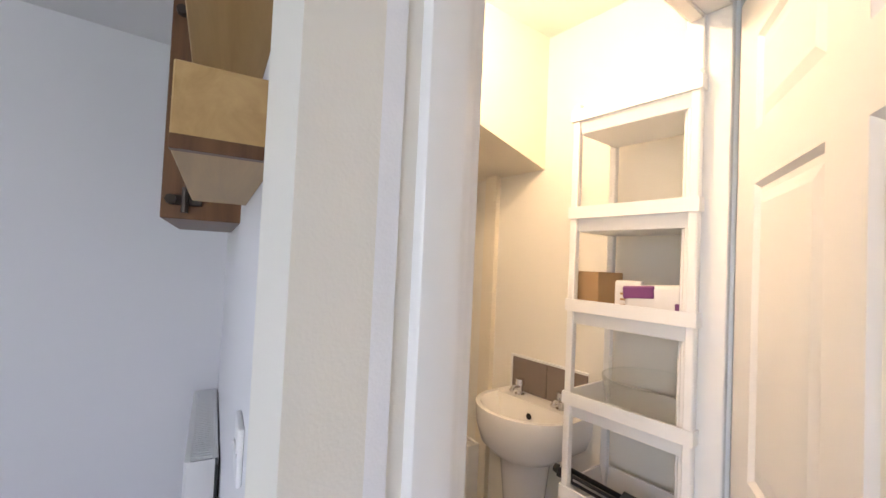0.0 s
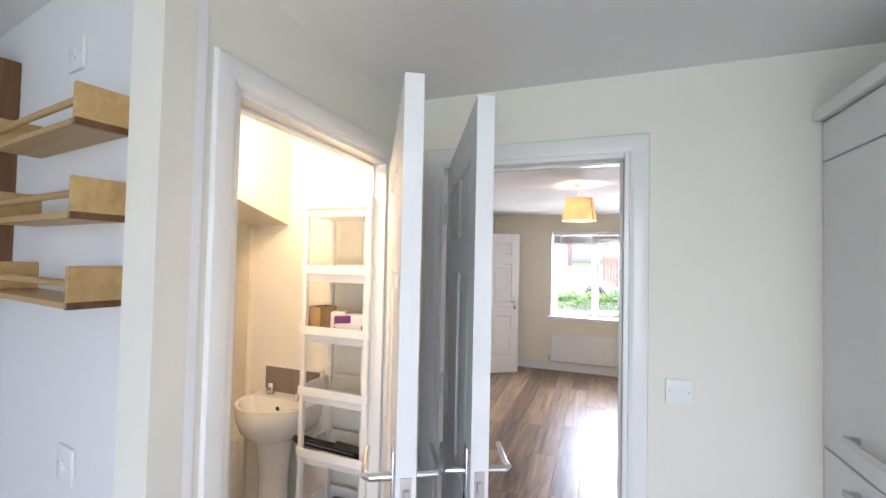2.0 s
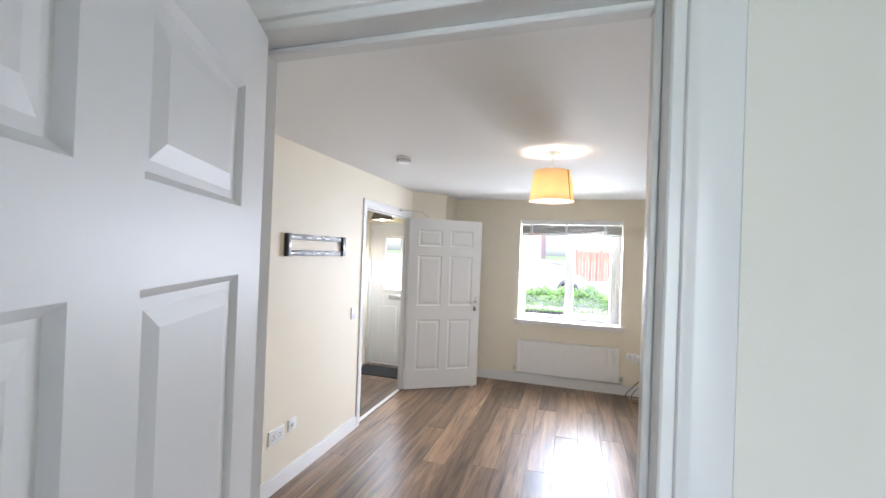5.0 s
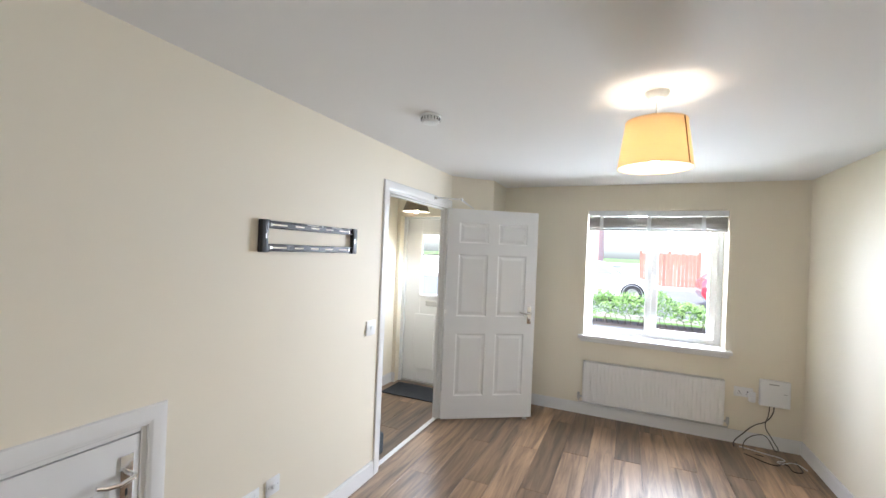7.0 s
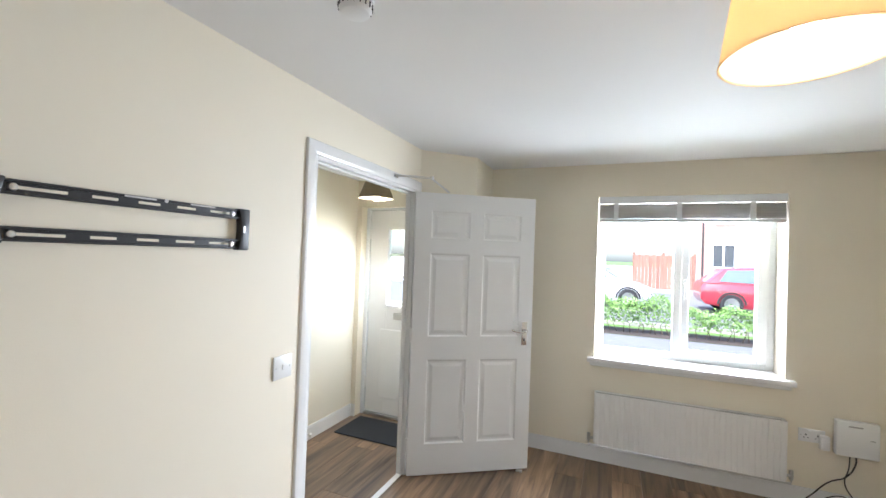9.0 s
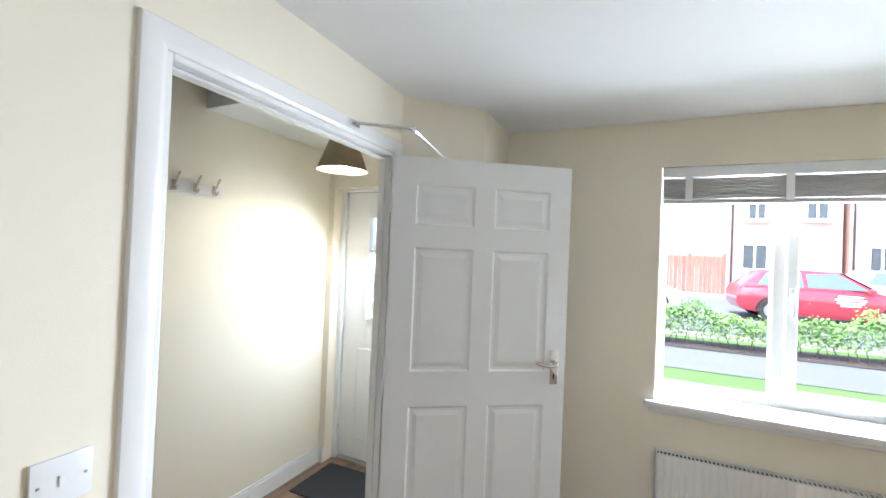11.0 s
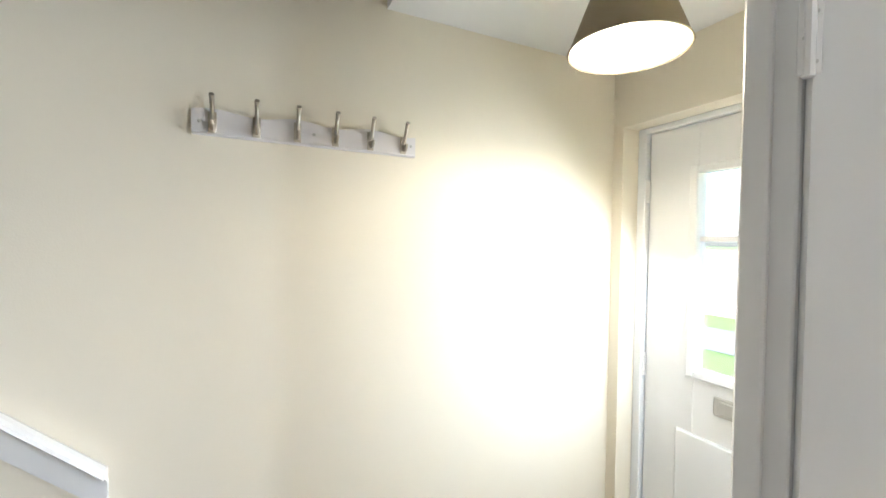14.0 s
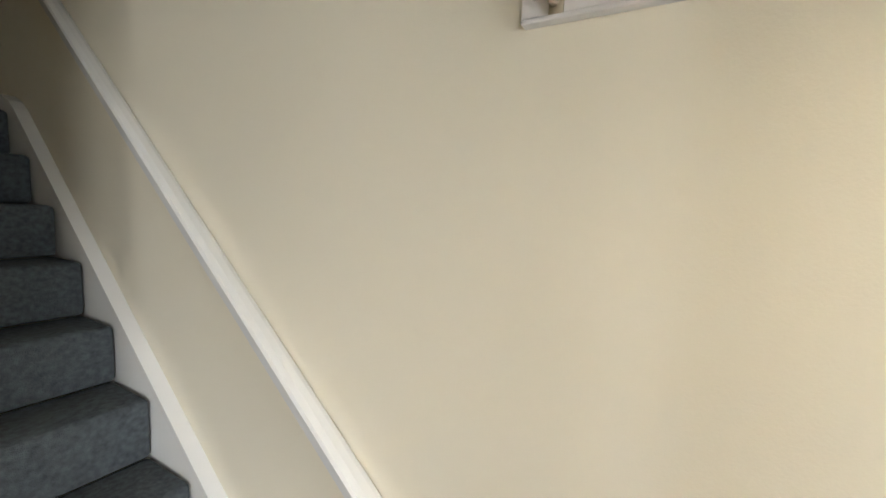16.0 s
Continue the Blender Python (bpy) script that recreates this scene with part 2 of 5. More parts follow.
# ---------------------------------------------------------------- plan
CE = 2.315          # ceiling
HC = 2.238          # hall ceiling
LX, RX = -0.77, 2.20    # living room side walls
FY = 5.93           # front wall, inner face
KY0, KY1 = 1.215, 1.325   # wall between kitchen and living room
HX = -1.74          # party wall
HF = 5.79           # front wall in the hall, inner face
WX = 0.205           # cloakroom wall, kitchen face
SY = 0.12           # kitchen wall with the racks
RACKWALL = pose(WX, SY, 0, 0, 0, -8.8)     # the rack wall runs slightly askew: x from the corner, y into the wall
TOP = 4.9           # top of the stairwell

structure("wall_partition", boxes(
    (LX - 0.07, LX, KY1, 1.84, 0, CE), (LX - 0.07, LX, 2.44, 4.015, 0, CE), (LX - 0.07, LX, 1.84, 2.44, 0.91, CE),
    (LX - 0.07, LX, 4.015, 5.09, 2.01, CE), (LX - 0.07, LX, 5.09, 5.15, 0, CE)), CREAM, "cream painted partition wall beside the stairs")
structure("wall_splay", prism(((LX, 5.15), (-0.45, 5.48), (-0.45, FY), (-0.55, FY), (-0.55, 5.52), (LX - 0.07, 5.19), (LX - 0.07, 5.15)), 0, CE), CREAM, "cream painted splayed corner wall")
structure("wall_front", boxes(
    (-1.74, -1.69, HF, FY, 0, HC), (-1.69, -0.75, HF, FY, 1.985, HC), (-0.75, -0.55, HF, FY, 0, HC), (-1.84, -1.69, FY, 6.25, 0, CE), (-1.69, -0.75, FY, 6.25, 1.985, CE), (-0.75, 0.42, FY, 6.25, 0, CE),
    (0.42, 1.63, FY, 6.25, 0, 0.79), (0.42, 1.63, FY, 6.25, 2.06, CE), (1.63, RX + 0.1, FY, 6.25, 0, CE)), CREAM, "cream painted front wall with a window")
structure("wall_right", boxes((RX, RX + 0.1, KY0, FY, 0, CE)), CREAM, "cream painted side wall")
structure("wall_kitchen", boxes(
    (WX, 0.41, KY0, KY1, 0, CE), (0.41, 1.18, KY0, KY1, 2.02, CE), (1.18, 2.45, KY0, KY1, 0, CE), (HX, WX - 0.1, 1.35, 1.40, 0, CE)), PALE_CREAM, "cream painted wall between kitchen and living room")
structure("wall_cloakroom", boxes(
    (WX - 0.1, WX, SY, 0.305, 0, CE), (WX - 0.1, WX, 1.125, 1.45, 0, CE), (WX - 0.1, WX, 0.305, 1.125, 2.03, CE)), PALE_CREAM, "cream painted cloakroom wall")
structure("wall_racks", turned(boxes((-2.05, -0.012, 0, 0.1, 0, CE)), RACKWALL), WHITE_WALL, "white painted kitchen wall")
structure("wall_kitchen_left", boxes((HX, HX + 0.02, -3.0, 0.6, 0, CE)), WHITE_WALL, "white painted kitchen end wall")
structure("wall_cloakroom_bulkhead", turned(prism(((0.47, CE), (1.35, CE), (1.35, 1.772), (0.47, 2.01)), HX + 0.022, -0.524), Matrix(((0, 0, 1, 0), (1, 0, 0, 0), (0, 1, 0, 0), (0, 0, 0, 1)))), CREAM, "cream painted boxing under the stairs")
structure("wall_party", boxes((HX - 0.1, HX, -3.0, FY, 0, TOP)), CREAM, "cream painted hall wall")
structure("wall_kitchen_right", boxes((2.45, 2.55, -3.0, KY1, 0, CE)), WHITE_WALL, "white painted kitchen side wall")
structure("wall_kitchen_back", boxes((HX - 0.1, 0.7, -3.1, -3.0, 0, CE), (2.4, 2.55, -3.1, -3.0, 0, CE), (0.7, 2.4, -3.1, -3.0, 0, 0.1), (0.7, 2.4, -3.1, -3.0, 2.2, CE)), WHITE_WALL, "white painted kitchen back wall")
structure("wall_stairwell", boxes((LX - 0.07, LX, 1.0, 4.81, CE + 0.02, TOP), (HX, LX, 0.9, 1.0, CE, TOP), (HX, LX, 4.81, 4.91, CE + 0.02, TOP)), CREAM, "cream painted upper stairwell walls")
structure("ceiling", boxes((LX - 0.07, RX + 0.1, KY1, 4.81, CE, CE + 0.02), (HX - 0.1, RX + 0.1, 4.81, 6.25, CE, CE + 0.02), (HX - 0.1, 2.55, -3.1, KY1, CE, CE + 0.02), (HX - 0.1, LX, 0.9, 4.95, TOP, TOP + 0.02)), CEILING, "white painted plasterboard ceiling", "ceiling")
structure("ceiling_hall", boxes((HX, LX - 0.07, 4.81, 5.53, HC, CE), (HX, -0.55, 5.53, FY, HC, CE)), CEILING, "white painted hall ceiling", "ceiling")
floor = structure("floor", boxes((HX, RX, KY1, FY, -0.04, -0.012), (HX - 0.1, 2.55, -3.1, KY1, -0.04, -0.012), (-1.69, -0.75, FY, 6.25, -0.04, -0.012)), DARKSLOT, "dark walnut laminate floor", "floor")
structure("floor_kitchen", boxes((HX, 2.45, -3.0, KY1 - 0.04, -0.012, 0)), VINYL, "grey vinyl kitchen floor", "floor")


# skirting boards
def skirting(name, runs):
    bm = bmesh.new()
    for x0, x1, y0, y1 in runs:
        quad_box(bm, x0, x1, y0, y1, 0, 0.098)
        cx, cy = (x0 + x1) / 2, (y0 + y1) / 2
        hx, hy = (x1 - x0) / 2, (y1 - y0) / 2
        if hx > hy:
            quad_box(bm, x0, x1, cy - hy * 0.55, cy + hy * 0.55, 0.098, 0.112)
        else:
            quad_box(bm, cx - hx * 0.55, cx + hx * 0.55, y0, y1, 0.098, 0.112)
    return structure(name, bm, GLOSS, "white gloss painted skirting board", "skirting")


S = 0.015
skirting("baseboard_living", [(LX, LX + S, 2.51, 3.945), (LX, LX + S, KY1, 1.77), (-0.45, RX, FY - S, FY), (RX - S, RX, KY1, FY - S), (1.25, RX - S, KY1, KY1 + S), (-0.45, -0.45 + S, 5.49, FY - S)])
skirting("baseboard_hall", [(HX, HX + S, 4.2, HF), (HX + S, -1.69, HF - S, HF), (LX - 0.07 - S, LX - 0.07, 5.12, 5.17)])
skirting("baseboard_kitchen", [(1.25, 1.70, KY0 - S, KY0), (WX, WX + S, SY, 0.255)])


# ---------------------------------------------------------------- doors
def leaf_mesh(w, h, t, panels):
    """A moulded panel door: x from the hinge, y through the thickness, both faces with raised fields."""
    bm = bmesh.new()
    xs = sorted({0, w, *[a for p in panels for a in p[:2]]})
    zs = sorted({0, h, *[a for p in panels for a in p[2:]]})
    fields = []
    grids = []
    for y in (0, t):
        g = {(i, k): bm.verts.new((x, y, z)) for i, x in enumerate(xs) for k, z in enumerate(zs)}
        grids.append(g)
        for i in range(len(xs) - 1):
            for k in range(len(zs) - 1):
                q = [g[i, k], g[i + 1, k], g[i + 1, k + 1], g[i, k + 1]]
                f = bm.faces.new(q if y == 0 else q[::-1])
                cx, cz = (xs[i] + xs[i + 1]) / 2, (zs[k] + zs[k + 1]) / 2
                if any(p[0] < cx < p[1] and p[2] < cz < p[3] for p in panels):
                    fields.append(f)
    a, b = grids
    nx, nz = len(xs) - 1, len(zs) - 1
    loop = [(i, 0) for i in range(nx)] + [(nx, k) for k in range(nz)] + [(i, nz) for i in range(nx, 0, -1)] + [(0, k) for k in range(nz, 0, -1)]
    for p, q in zip(loop, loop[1:] + loop[:1]):
        bm.faces.new((a[p], b[p], b[q], a[q]))
    bm.normal_update()
    for f in fields:
        for th, de in ((0.010, -0.009), (0.012, 0.0), (0.022, 0.006)):
            bmesh.ops.inset_region(bm, faces=[f], thickness=th, depth=de, use_even_offset=True)
    return bm


def six_panels(w, h):
    c = ((0.13 * w, 0.45 * w), (0.56 * w, 0.88 * w))
    r = ((0.108 * h, 0.405 * h), (0.488 * h, 0.784 * h), (0.838 * h, 0.936 * h))
    return [(*x, *z) for x in c for z in r]


def arc(c, r, a0, a1, n, u, v):
    return [Vector(c) + Vector(u) * r * math.cos(a0 + (a1 - a0) * i / n) + Vector(v) * r * math.sin(a0 + (a1 - a0) * i / n) for i in range(n + 1)]


def lever_handle(parent, x, z, y, out, back, mat=CHROME):
    """A lever on a long backplate. out: 1 or -1 along y; back: the way the lever points along x."""
    h = part("handle", turned(boxes((-0.021, 0.021, -0.0035, 0.0035, -0.085, 0.085), bevel=0.003, seg=2), pose(x, y + out * 0.0035, z)), mat, parent, "chrome lever handle on a backplate", True)
    bm = bmesh.new()
    o = Vector((x, y + out * 0.007, z + 0.025))
    pts = [o, o + Vector((0, out * 0.045, 0)), o + Vector((back * 0.012, out * 0.056, 0)), o + Vector((back * 0.05, out * 0.057, -0.006)), o + Vector((back * 0.09, out * 0.056, 0.001)), o + Vector((back * 0.118, out * 0.052, 0.012))]
    tube(bm, pts, [0.010, 0.009, 0.0095, 0.0085, 0.008, 0.007], 10)
    part("lever", bm, mat, h, "", True)
    part("keyhole", turned(boxes((-0.004, 0.004, -0.001, 0.001, -0.012, 0.012), bevel=0.0009), pose(x, y + out * 0.0075, z - 0.045)), DARKSLOT, h)
    return h


def hinge(parent, x, y, z):
    h = part("hinge", turned(boxes((-0.012, 0.012, -0.002, 0.002, -0.045, 0.045), bevel=0.001), pose(x, y, z)), GLOSS, parent, "white painted butt hinge", True)
    bm = bmesh.new()
    tube(bm, [(x, y, z - 0.047), (x, y, z + 0.047)], 0.007, 8)
    part("knuckle", bm, GLOSS, h, "", True)
    for dx, dz in ((0.006, -0.03), (-0.005, 0.0), (0.006, 0.03)):
        part("screw", turned(lathe([(0, 0.0012), (0.0026, 0.001), (0.003, 0)], 8), pose(x + dx, y - 0.0018, z + dz, 90)), STEEL, h)


def panel_door(name, label, w, h, m, lock=0.99):
    t = 0.042
    d = thing(name, label, "door", m, kind="structure")
    part("leaf", leaf_mesh(w, h, t, six_panels(w, h)), DOORPAINT, d)
    for s in (1, -1):
        lever_handle(d, w - 0.06, lock, t if s > 0 else 0.0, s, -1)
    part("latch_plate", boxes((w - 0.0005, w + 0.001, t / 2 - 0.012, t / 2 + 0.012, lock - 0.05, lock + 0.05), bevel=0.0004), STEEL, d, "steel latch plate")
    part("latch", turned(boxes((0, 0.009, -0.007, 0.007, -0.012, 0.012), bevel=0.002), pose(w, t / 2, lock + 0.015)), STEEL, d)
    return d


# hall door, open into the living room
hinge_point = Vector((LX + 0.022, 5.048, 0.008))
tip = Vector((-0.004, 5.545, 0))
hall_angle = math.degrees(math.atan2(tip.y - hinge_point.y, tip.x - hinge_point.x))
hall_door = panel_door("door_hall", "white six-panel door standing open into the living room", (tip - hinge_point).xy.length, 1.985, pose(*hinge_point, 0, 0, hall_angle))
for z in (0.22, 0.98, 1.76):
    hinge(hall_door, -0.005, -0.006, z)

# kitchen to living door, swung back into the kitchen
hp = Vector((0.471, 1.218, 0.008))
kt = Vector((0.815, 0.472, 0))
k_angle = math.degrees(math.atan2(kt.y - hp.y, kt.x - hp.x))
kitchen_door = panel_door("door_kitchen", "white six-panel door swung back into the kitchen", (kt - hp).xy.length, 1.985, pose(*hp, 0, 0, k_angle) @ pose(0, -0.021, 0), 1.05)
for z in (0.22, 1.06, 1.79):
    hinge(kitchen_door, -0.004, -0.006, z)

# cloakroom door
wp = Vector((0.24, 1.113, 0.008))
wt = Vector((0.702, 0.310, 0))
w_angle = math.degrees(math.atan2(wt.y - wp.y, wt.x - wp.x))
wc_door = panel_door("door_cloakroom", "white six-panel cloakroom door standing open", (wt - wp).xy.length, 1.985, pose(*wp, 0, 0, w_angle) @ pose(0, -0.021, 0), 1.09)
for z in (0.22, 0.95, 1.79):
    hinge(wc_door, -0.004, 0.048, z)


ARCHITRAVE = ((0.0, 0.0), (0.0, 0.006), (0.002, 0.009), (0.010, 0.010), (0.014, 0.012), (0.018, 0.0128), (0.058, 0.0135), (0.064, 0.012), (0.067, 0.008), (0.068, 0.0))


def moulding(axis, d, o, p, q, away, upright):
    """An architrave from p to q, (along, height) pairs, its section growing away from the opening and out of the wall face d; mitred."""
    bm = bmesh.new()
    ends = []
    for n, (a, z) in enumerate((p, q)):
        ring = []
        for u, v in ARCHITRAVE:
            if upright:
                aa, zz = a + away[0] * u, z + (u if n else 0)
            else:
                aa, zz = a + (u if n else -u), z + u
            e = d + o * v
            ring.append(bm.verts.new((aa, e, zz) if axis == "x" else (e, aa, zz)))
        ends.append(ring)
    k = len(ARCHITRAVE)
    for i in range(k):
        j = (i + 1) % k
        bm.faces.new((ends[0][i], ends[0][j], ends[1][j], ends[1][i]))
    bm.faces.new(ends[0])
    bm.faces.new(ends[1][::-1])
    return bm


def frame_set(name, label, axis, a0, a1, h, d0, d1, faces=(1, 1), stop=0.5):
    """Door lining and architraves round an opening. axis: the way the opening runs ('x' or 'y'); a0, a1: its ends; d0, d1: the wall's faces."""
    fr = thing(name, label, "door frame", kind="structure")

    def put(nm, lo, hi, e0, e1, z0, z1, bevel=0.003):
        r = (lo, hi, e0, e1, z0, z1) if axis == "x" else (e0, e1, lo, hi, z0, z1)
        part(nm, boxes(r, bevel=bevel), GLOSS, fr, "", True)
    put("lining", a0 - 0.001, a0 + 0.022, d0 - 0.001, d1 + 0.001, 0, h)
    put("lining", a1 - 0.022, a1 + 0.001, d0 - 0.001, d1 + 0.001, 0, h)
    put("lining", a0 + 0.022, a1 - 0.022, d0 - 0.001, d1 + 0.001, h - 0.022, h + 0.001)
    s0 = d0 + (d1 - d0) * stop
    put("door_stop", a0 + 0.022, a0 + 0.034, s0, s0 + 0.035, 0, h - 0.022)
    put("door_stop", a1 - 0.034, a1 - 0.022, s0, s0 + 0.035, 0, h - 0.022)
    put("door_stop", a0 + 0.034, a1 - 0.034, s0, s0 + 0.035, h - 0.034, h - 0.022)
    for on, d, o in ((faces[0], d0, -1), (faces[1], d1, 1)):
        if not on:
            continue
        for side, a in ((-1, a0 + 0.004), (1, a1 - 0.004)):
            part("architrave", moulding(axis, d, o, (a, 0.0), (a, h - 0.004), (side, 0), 1), GLOSS, fr, "", True)
        part("architrave", moulding(axis, d, o, (a0 + 0.004, h - 0.004), (a1 - 0.004, h - 0.004), (0, 1), 0), GLOSS, fr, "", True)
    return fr


frame_set("door_frame_hall", "white gloss door frame to the hall", "y", 4.015, 5.09, 2.012, LX - 0.07, LX, stop=0.1)
frame_set("door_frame_kitchen", "white gloss door frame between kitchen and living room", "x", 0.41, 1.18, 2.022, KY0, KY1, stop=0.5)
frame_set("door_frame_cloakroom", "white gloss cloakroom door frame", "y", 0.305, 1.125, 2.032, WX - 0.1, WX, (0, 1), stop=0.1)
frame_set("door_frame_cupboard", "white gloss frame of the understairs cupboard", "y", 1.84, 2.44, 0.912, LX - 0.07, LX, (0, 1), stop=0.2)
cup = thing("door_cupboard", "low white panelled understairs cupboard door, closed", "door", pose(LX - 0.004, 1.864, 0.008, 0, 0, 90), kind="structure")
part("leaf", leaf_mesh(0.552, 0.875, 0.036, [(0.09, 0.25, 0.12, 0.72), (0.31, 0.462, 0.12, 0.72)]), DOORPAINT, cup)
lever_handle(cup, 0.51, 0.73, 0, -1, -1)
single("threshold_strip", boxes((LX - 0.06, LX - 0.02, 4.04, 5.065, 0.0, 0.007), bevel=0.003), GLOSS, "pale threshold strip in the doorway", "threshold", "structure")

# jointed door restrictor arm
cl = thing("door_restrictor", "jointed chrome restrictor arm above the door", "door fitting")
part("bracket", boxes((LX + 0.02, LX + 0.028, 4.72, 4.77, 2.035, 2.06), bevel=0.002), CHROME, cl)
bm = bmesh.new()
tube(bm, [(LX + 0.04, 4.745, 2.048), (-0.65, 4.815, 2.05), (-0.56, 4.894, 2.052)], 0.007, 8)
part("arm", bm, CHROME, cl, "", True)
bm = bmesh.new()
tube(bm, [(-0.56, 4.894, 2.062), (-0.56, 4.894, 2.042)], 0.012, 10)
tube(bm, [(-0.56, 4.894, 2.048), (-0.545, 5.155, 2.0)], 0.007, 8)
part("arm", bm, CHROME, cl, "", True)
single("door_stop_wedge", boxes((-0.075, -0.03, 5.47, 5.50, 0, 0.012), bevel=0.004), STEEL, "small grey door wedge on the floor", "door stop")

# ---------------------------------------------------------------- front door
fd = thing("door_front", "white panelled front door with glazed top, closed", "door", pose(-1.645, HF + 0.105, 0.03), kind="structure")
FW = 0.85
part("leaf", boxes((0, 0.20, 0, 0.05, 0, 1.93), (0.67, FW, 0, 0.05, 0, 1.93), (0.20, 0.67, 0, 0.05, 1.75, 1.93), (0.20, 0.67, 0, 0.05, 0, 1.03), bevel=0.002), DOORPAINT, fd)
for x0, x1, z0, z1 in ((0.14, 0.40, 0.15, 0.80), (0.47, 0.73, 0.15, 0.80)):
    bm = boxes((x0, x1, -0.008, 0.001, z0, z1), bevel=0.007, seg=2)
    part("panel", bm, DOORPAINT, fd)
part("glazing_bead", boxes((0.175, 0.205, -0.012, 0.02, 1.005, 1.775), (0.665, 0.695, -0.012, 0.02, 1.005, 1.775), (0.205, 0.665, -0.012, 0.02, 1.745, 1.775), (0.205, 0.665, -0.012, 0.02, 1.005, 1.035), bevel=0.004), DOORPAINT, fd)
part("pane", boxes((0.20, 0.67, 0.022, 0.028, 1.03, 1.75)), PANE, fd, "clear glazed door pane").visible_shadow = False
for x0, x1, z0, z1 in ((0.425, 0.443, 1.03, 1.75), (0.20, 0.67, 1.262, 1.28), (0.20, 0.67, 1.50, 1.518)):
    part("glazing_bar", boxes((x0, x1, 0.01, 0.021, z0, z1), bevel=0.002), DOORPAINT, fd)
lp = part("letterbox", boxes((0.28, 0.56, -0.012, 0.0, 0.90, 0.965), bevel=0.004), STEEL, fd, "brushed metal letterbox plate")
part("flap", boxes((0.30, 0.54, -0.018, -0.011, 0.91, 0.955), bevel=0.003), STEEL, lp)
for z in (0.27, 1.0, 1.70):
    hinge(fd, -0.006, -0.008, z)
fr = thing("door_frame_front", "white front door frame", "door frame", kind="structure")
part("jamb", boxes((-1.69, -1.652, HF + 0.085, FY + 0.12, 0, 1.985), bevel=0.003), UPVC, fr)
part("jamb", boxes((-0.788, -0.75, HF + 0.085, FY + 0.12, 0, 1.985), bevel=0.003), UPVC, fr)
part("head", boxes((-1.652, -0.788, HF + 0.085, FY + 0.12, 1.962, 1.985), bevel=0.003), UPVC, fr)
part("threshold", boxes((-1.652, -0.788, HF + 0.085, FY + 0.14, 0, 0.024), bevel=0.003), STEEL, fr, "metal door threshold")

# ---------------------------------------------------------------- living room window
win = thing("window_1", "white plastic two-light casement window", "window", kind="structure")
WY = 6.15
part("window_frame", boxes((0.42, 0.475, WY, WY + 0.07, 0.79, 2.06), (1.575, 1.63, WY, WY + 0.07, 0.79, 2.06), (0.475, 1.575, WY, WY + 0.07, 2.0, 2.06), (0.475, 1.575, WY, WY + 0.07, 0.79, 0.845), (0.978, 1.04, WY, WY + 0.07, 0.845, 2.0), bevel=0.004), UPVC, win)
sash = part("sash", boxes((1.03, 1.085, WY - 0.02, WY + 0.05, 0.835, 2.01), (1.518, 1.585, WY - 0.02, WY + 0.05, 0.835, 2.01), (1.085, 1.518, WY - 0.02, WY + 0.05, 1.955, 2.01), (1.085, 1.518, WY - 0.02, WY + 0.05, 0.835, 0.885), bevel=0.005), UPVC, win)
part("pane", boxes((1.08, 1.523, WY + 0.01, WY + 0.016, 0.885, 1.96)), PANE, sash).visible_shadow = False
part("pane", boxes((0.47, 0.983, WY + 0.03, WY + 0.036, 0.84, 2.005)), PANE, win).visible_shadow = False
wh = part("window_handle", turned(boxes((-0.012, 0.012, -0.012, 0, -0.035, 0.035), bevel=0.003), pose(1.057, WY - 0.02, 1.40)), UPVC, win, "white window handle", True)
bm = bmesh.new()
tube(bm, [(1.057, WY - 0.03, 1.40), (1.057, WY - 0.055, 1.40), (1.057, WY - 0.058, 1.34), (1.057, WY - 0.05, 1.29)], 0.009, 8)
part("lever", bm, UPVC, wh, "", True)
single("window_sill", boxes((0.37, 1.68, FY - 0.055, FY, 0.765, 0.80), (0.42, 1.63, FY, WY, 0.79, 0.80), bevel=0.006, seg=2), GLOSS, "white gloss window board", "window sill", "structure", True)
single("window_sill_moulding", boxes((0.39, 1.66, FY - 0.03, FY, 0.735, 0.765), bevel=0.008, seg=2), GLOSS, "white moulding under the window board", "trim", "structure", True)

bl = thing("venetian_blind", "pale grey slatted blind drawn up at the window head", "blind")
part("headrail", boxes((0.425, 1.625, FY + 0.0, FY + 0.05, 2.005, 2.058), bevel=0.003), UPVC, bl, "white blind valance")
slat = mesh_of("slat", boxes((0.43, 1.62, FY + 0.003, FY + 0.052, -0.0025, 0.0025), bevel=0.001), BLIND)
for k in range(15):
    s = new("slat", slat)
    s.parent = bl
    s.matrix_basis = pose(0, 0, 1.892 + k * 0.0073)
part("bottom_rail", boxes((0.43, 1.62, FY + 0.002, FY + 0.053, 1.862, 1.884), bevel=0.003), BLIND, bl)
for x in (0.55, 0.98, 1.43):
    part("tape", boxes((x - 0.017, x + 0.017, FY - 0.004, FY + 0.0015, 1.875, 2.012), bevel=0.001), UPVC, bl, "white ladder tape")


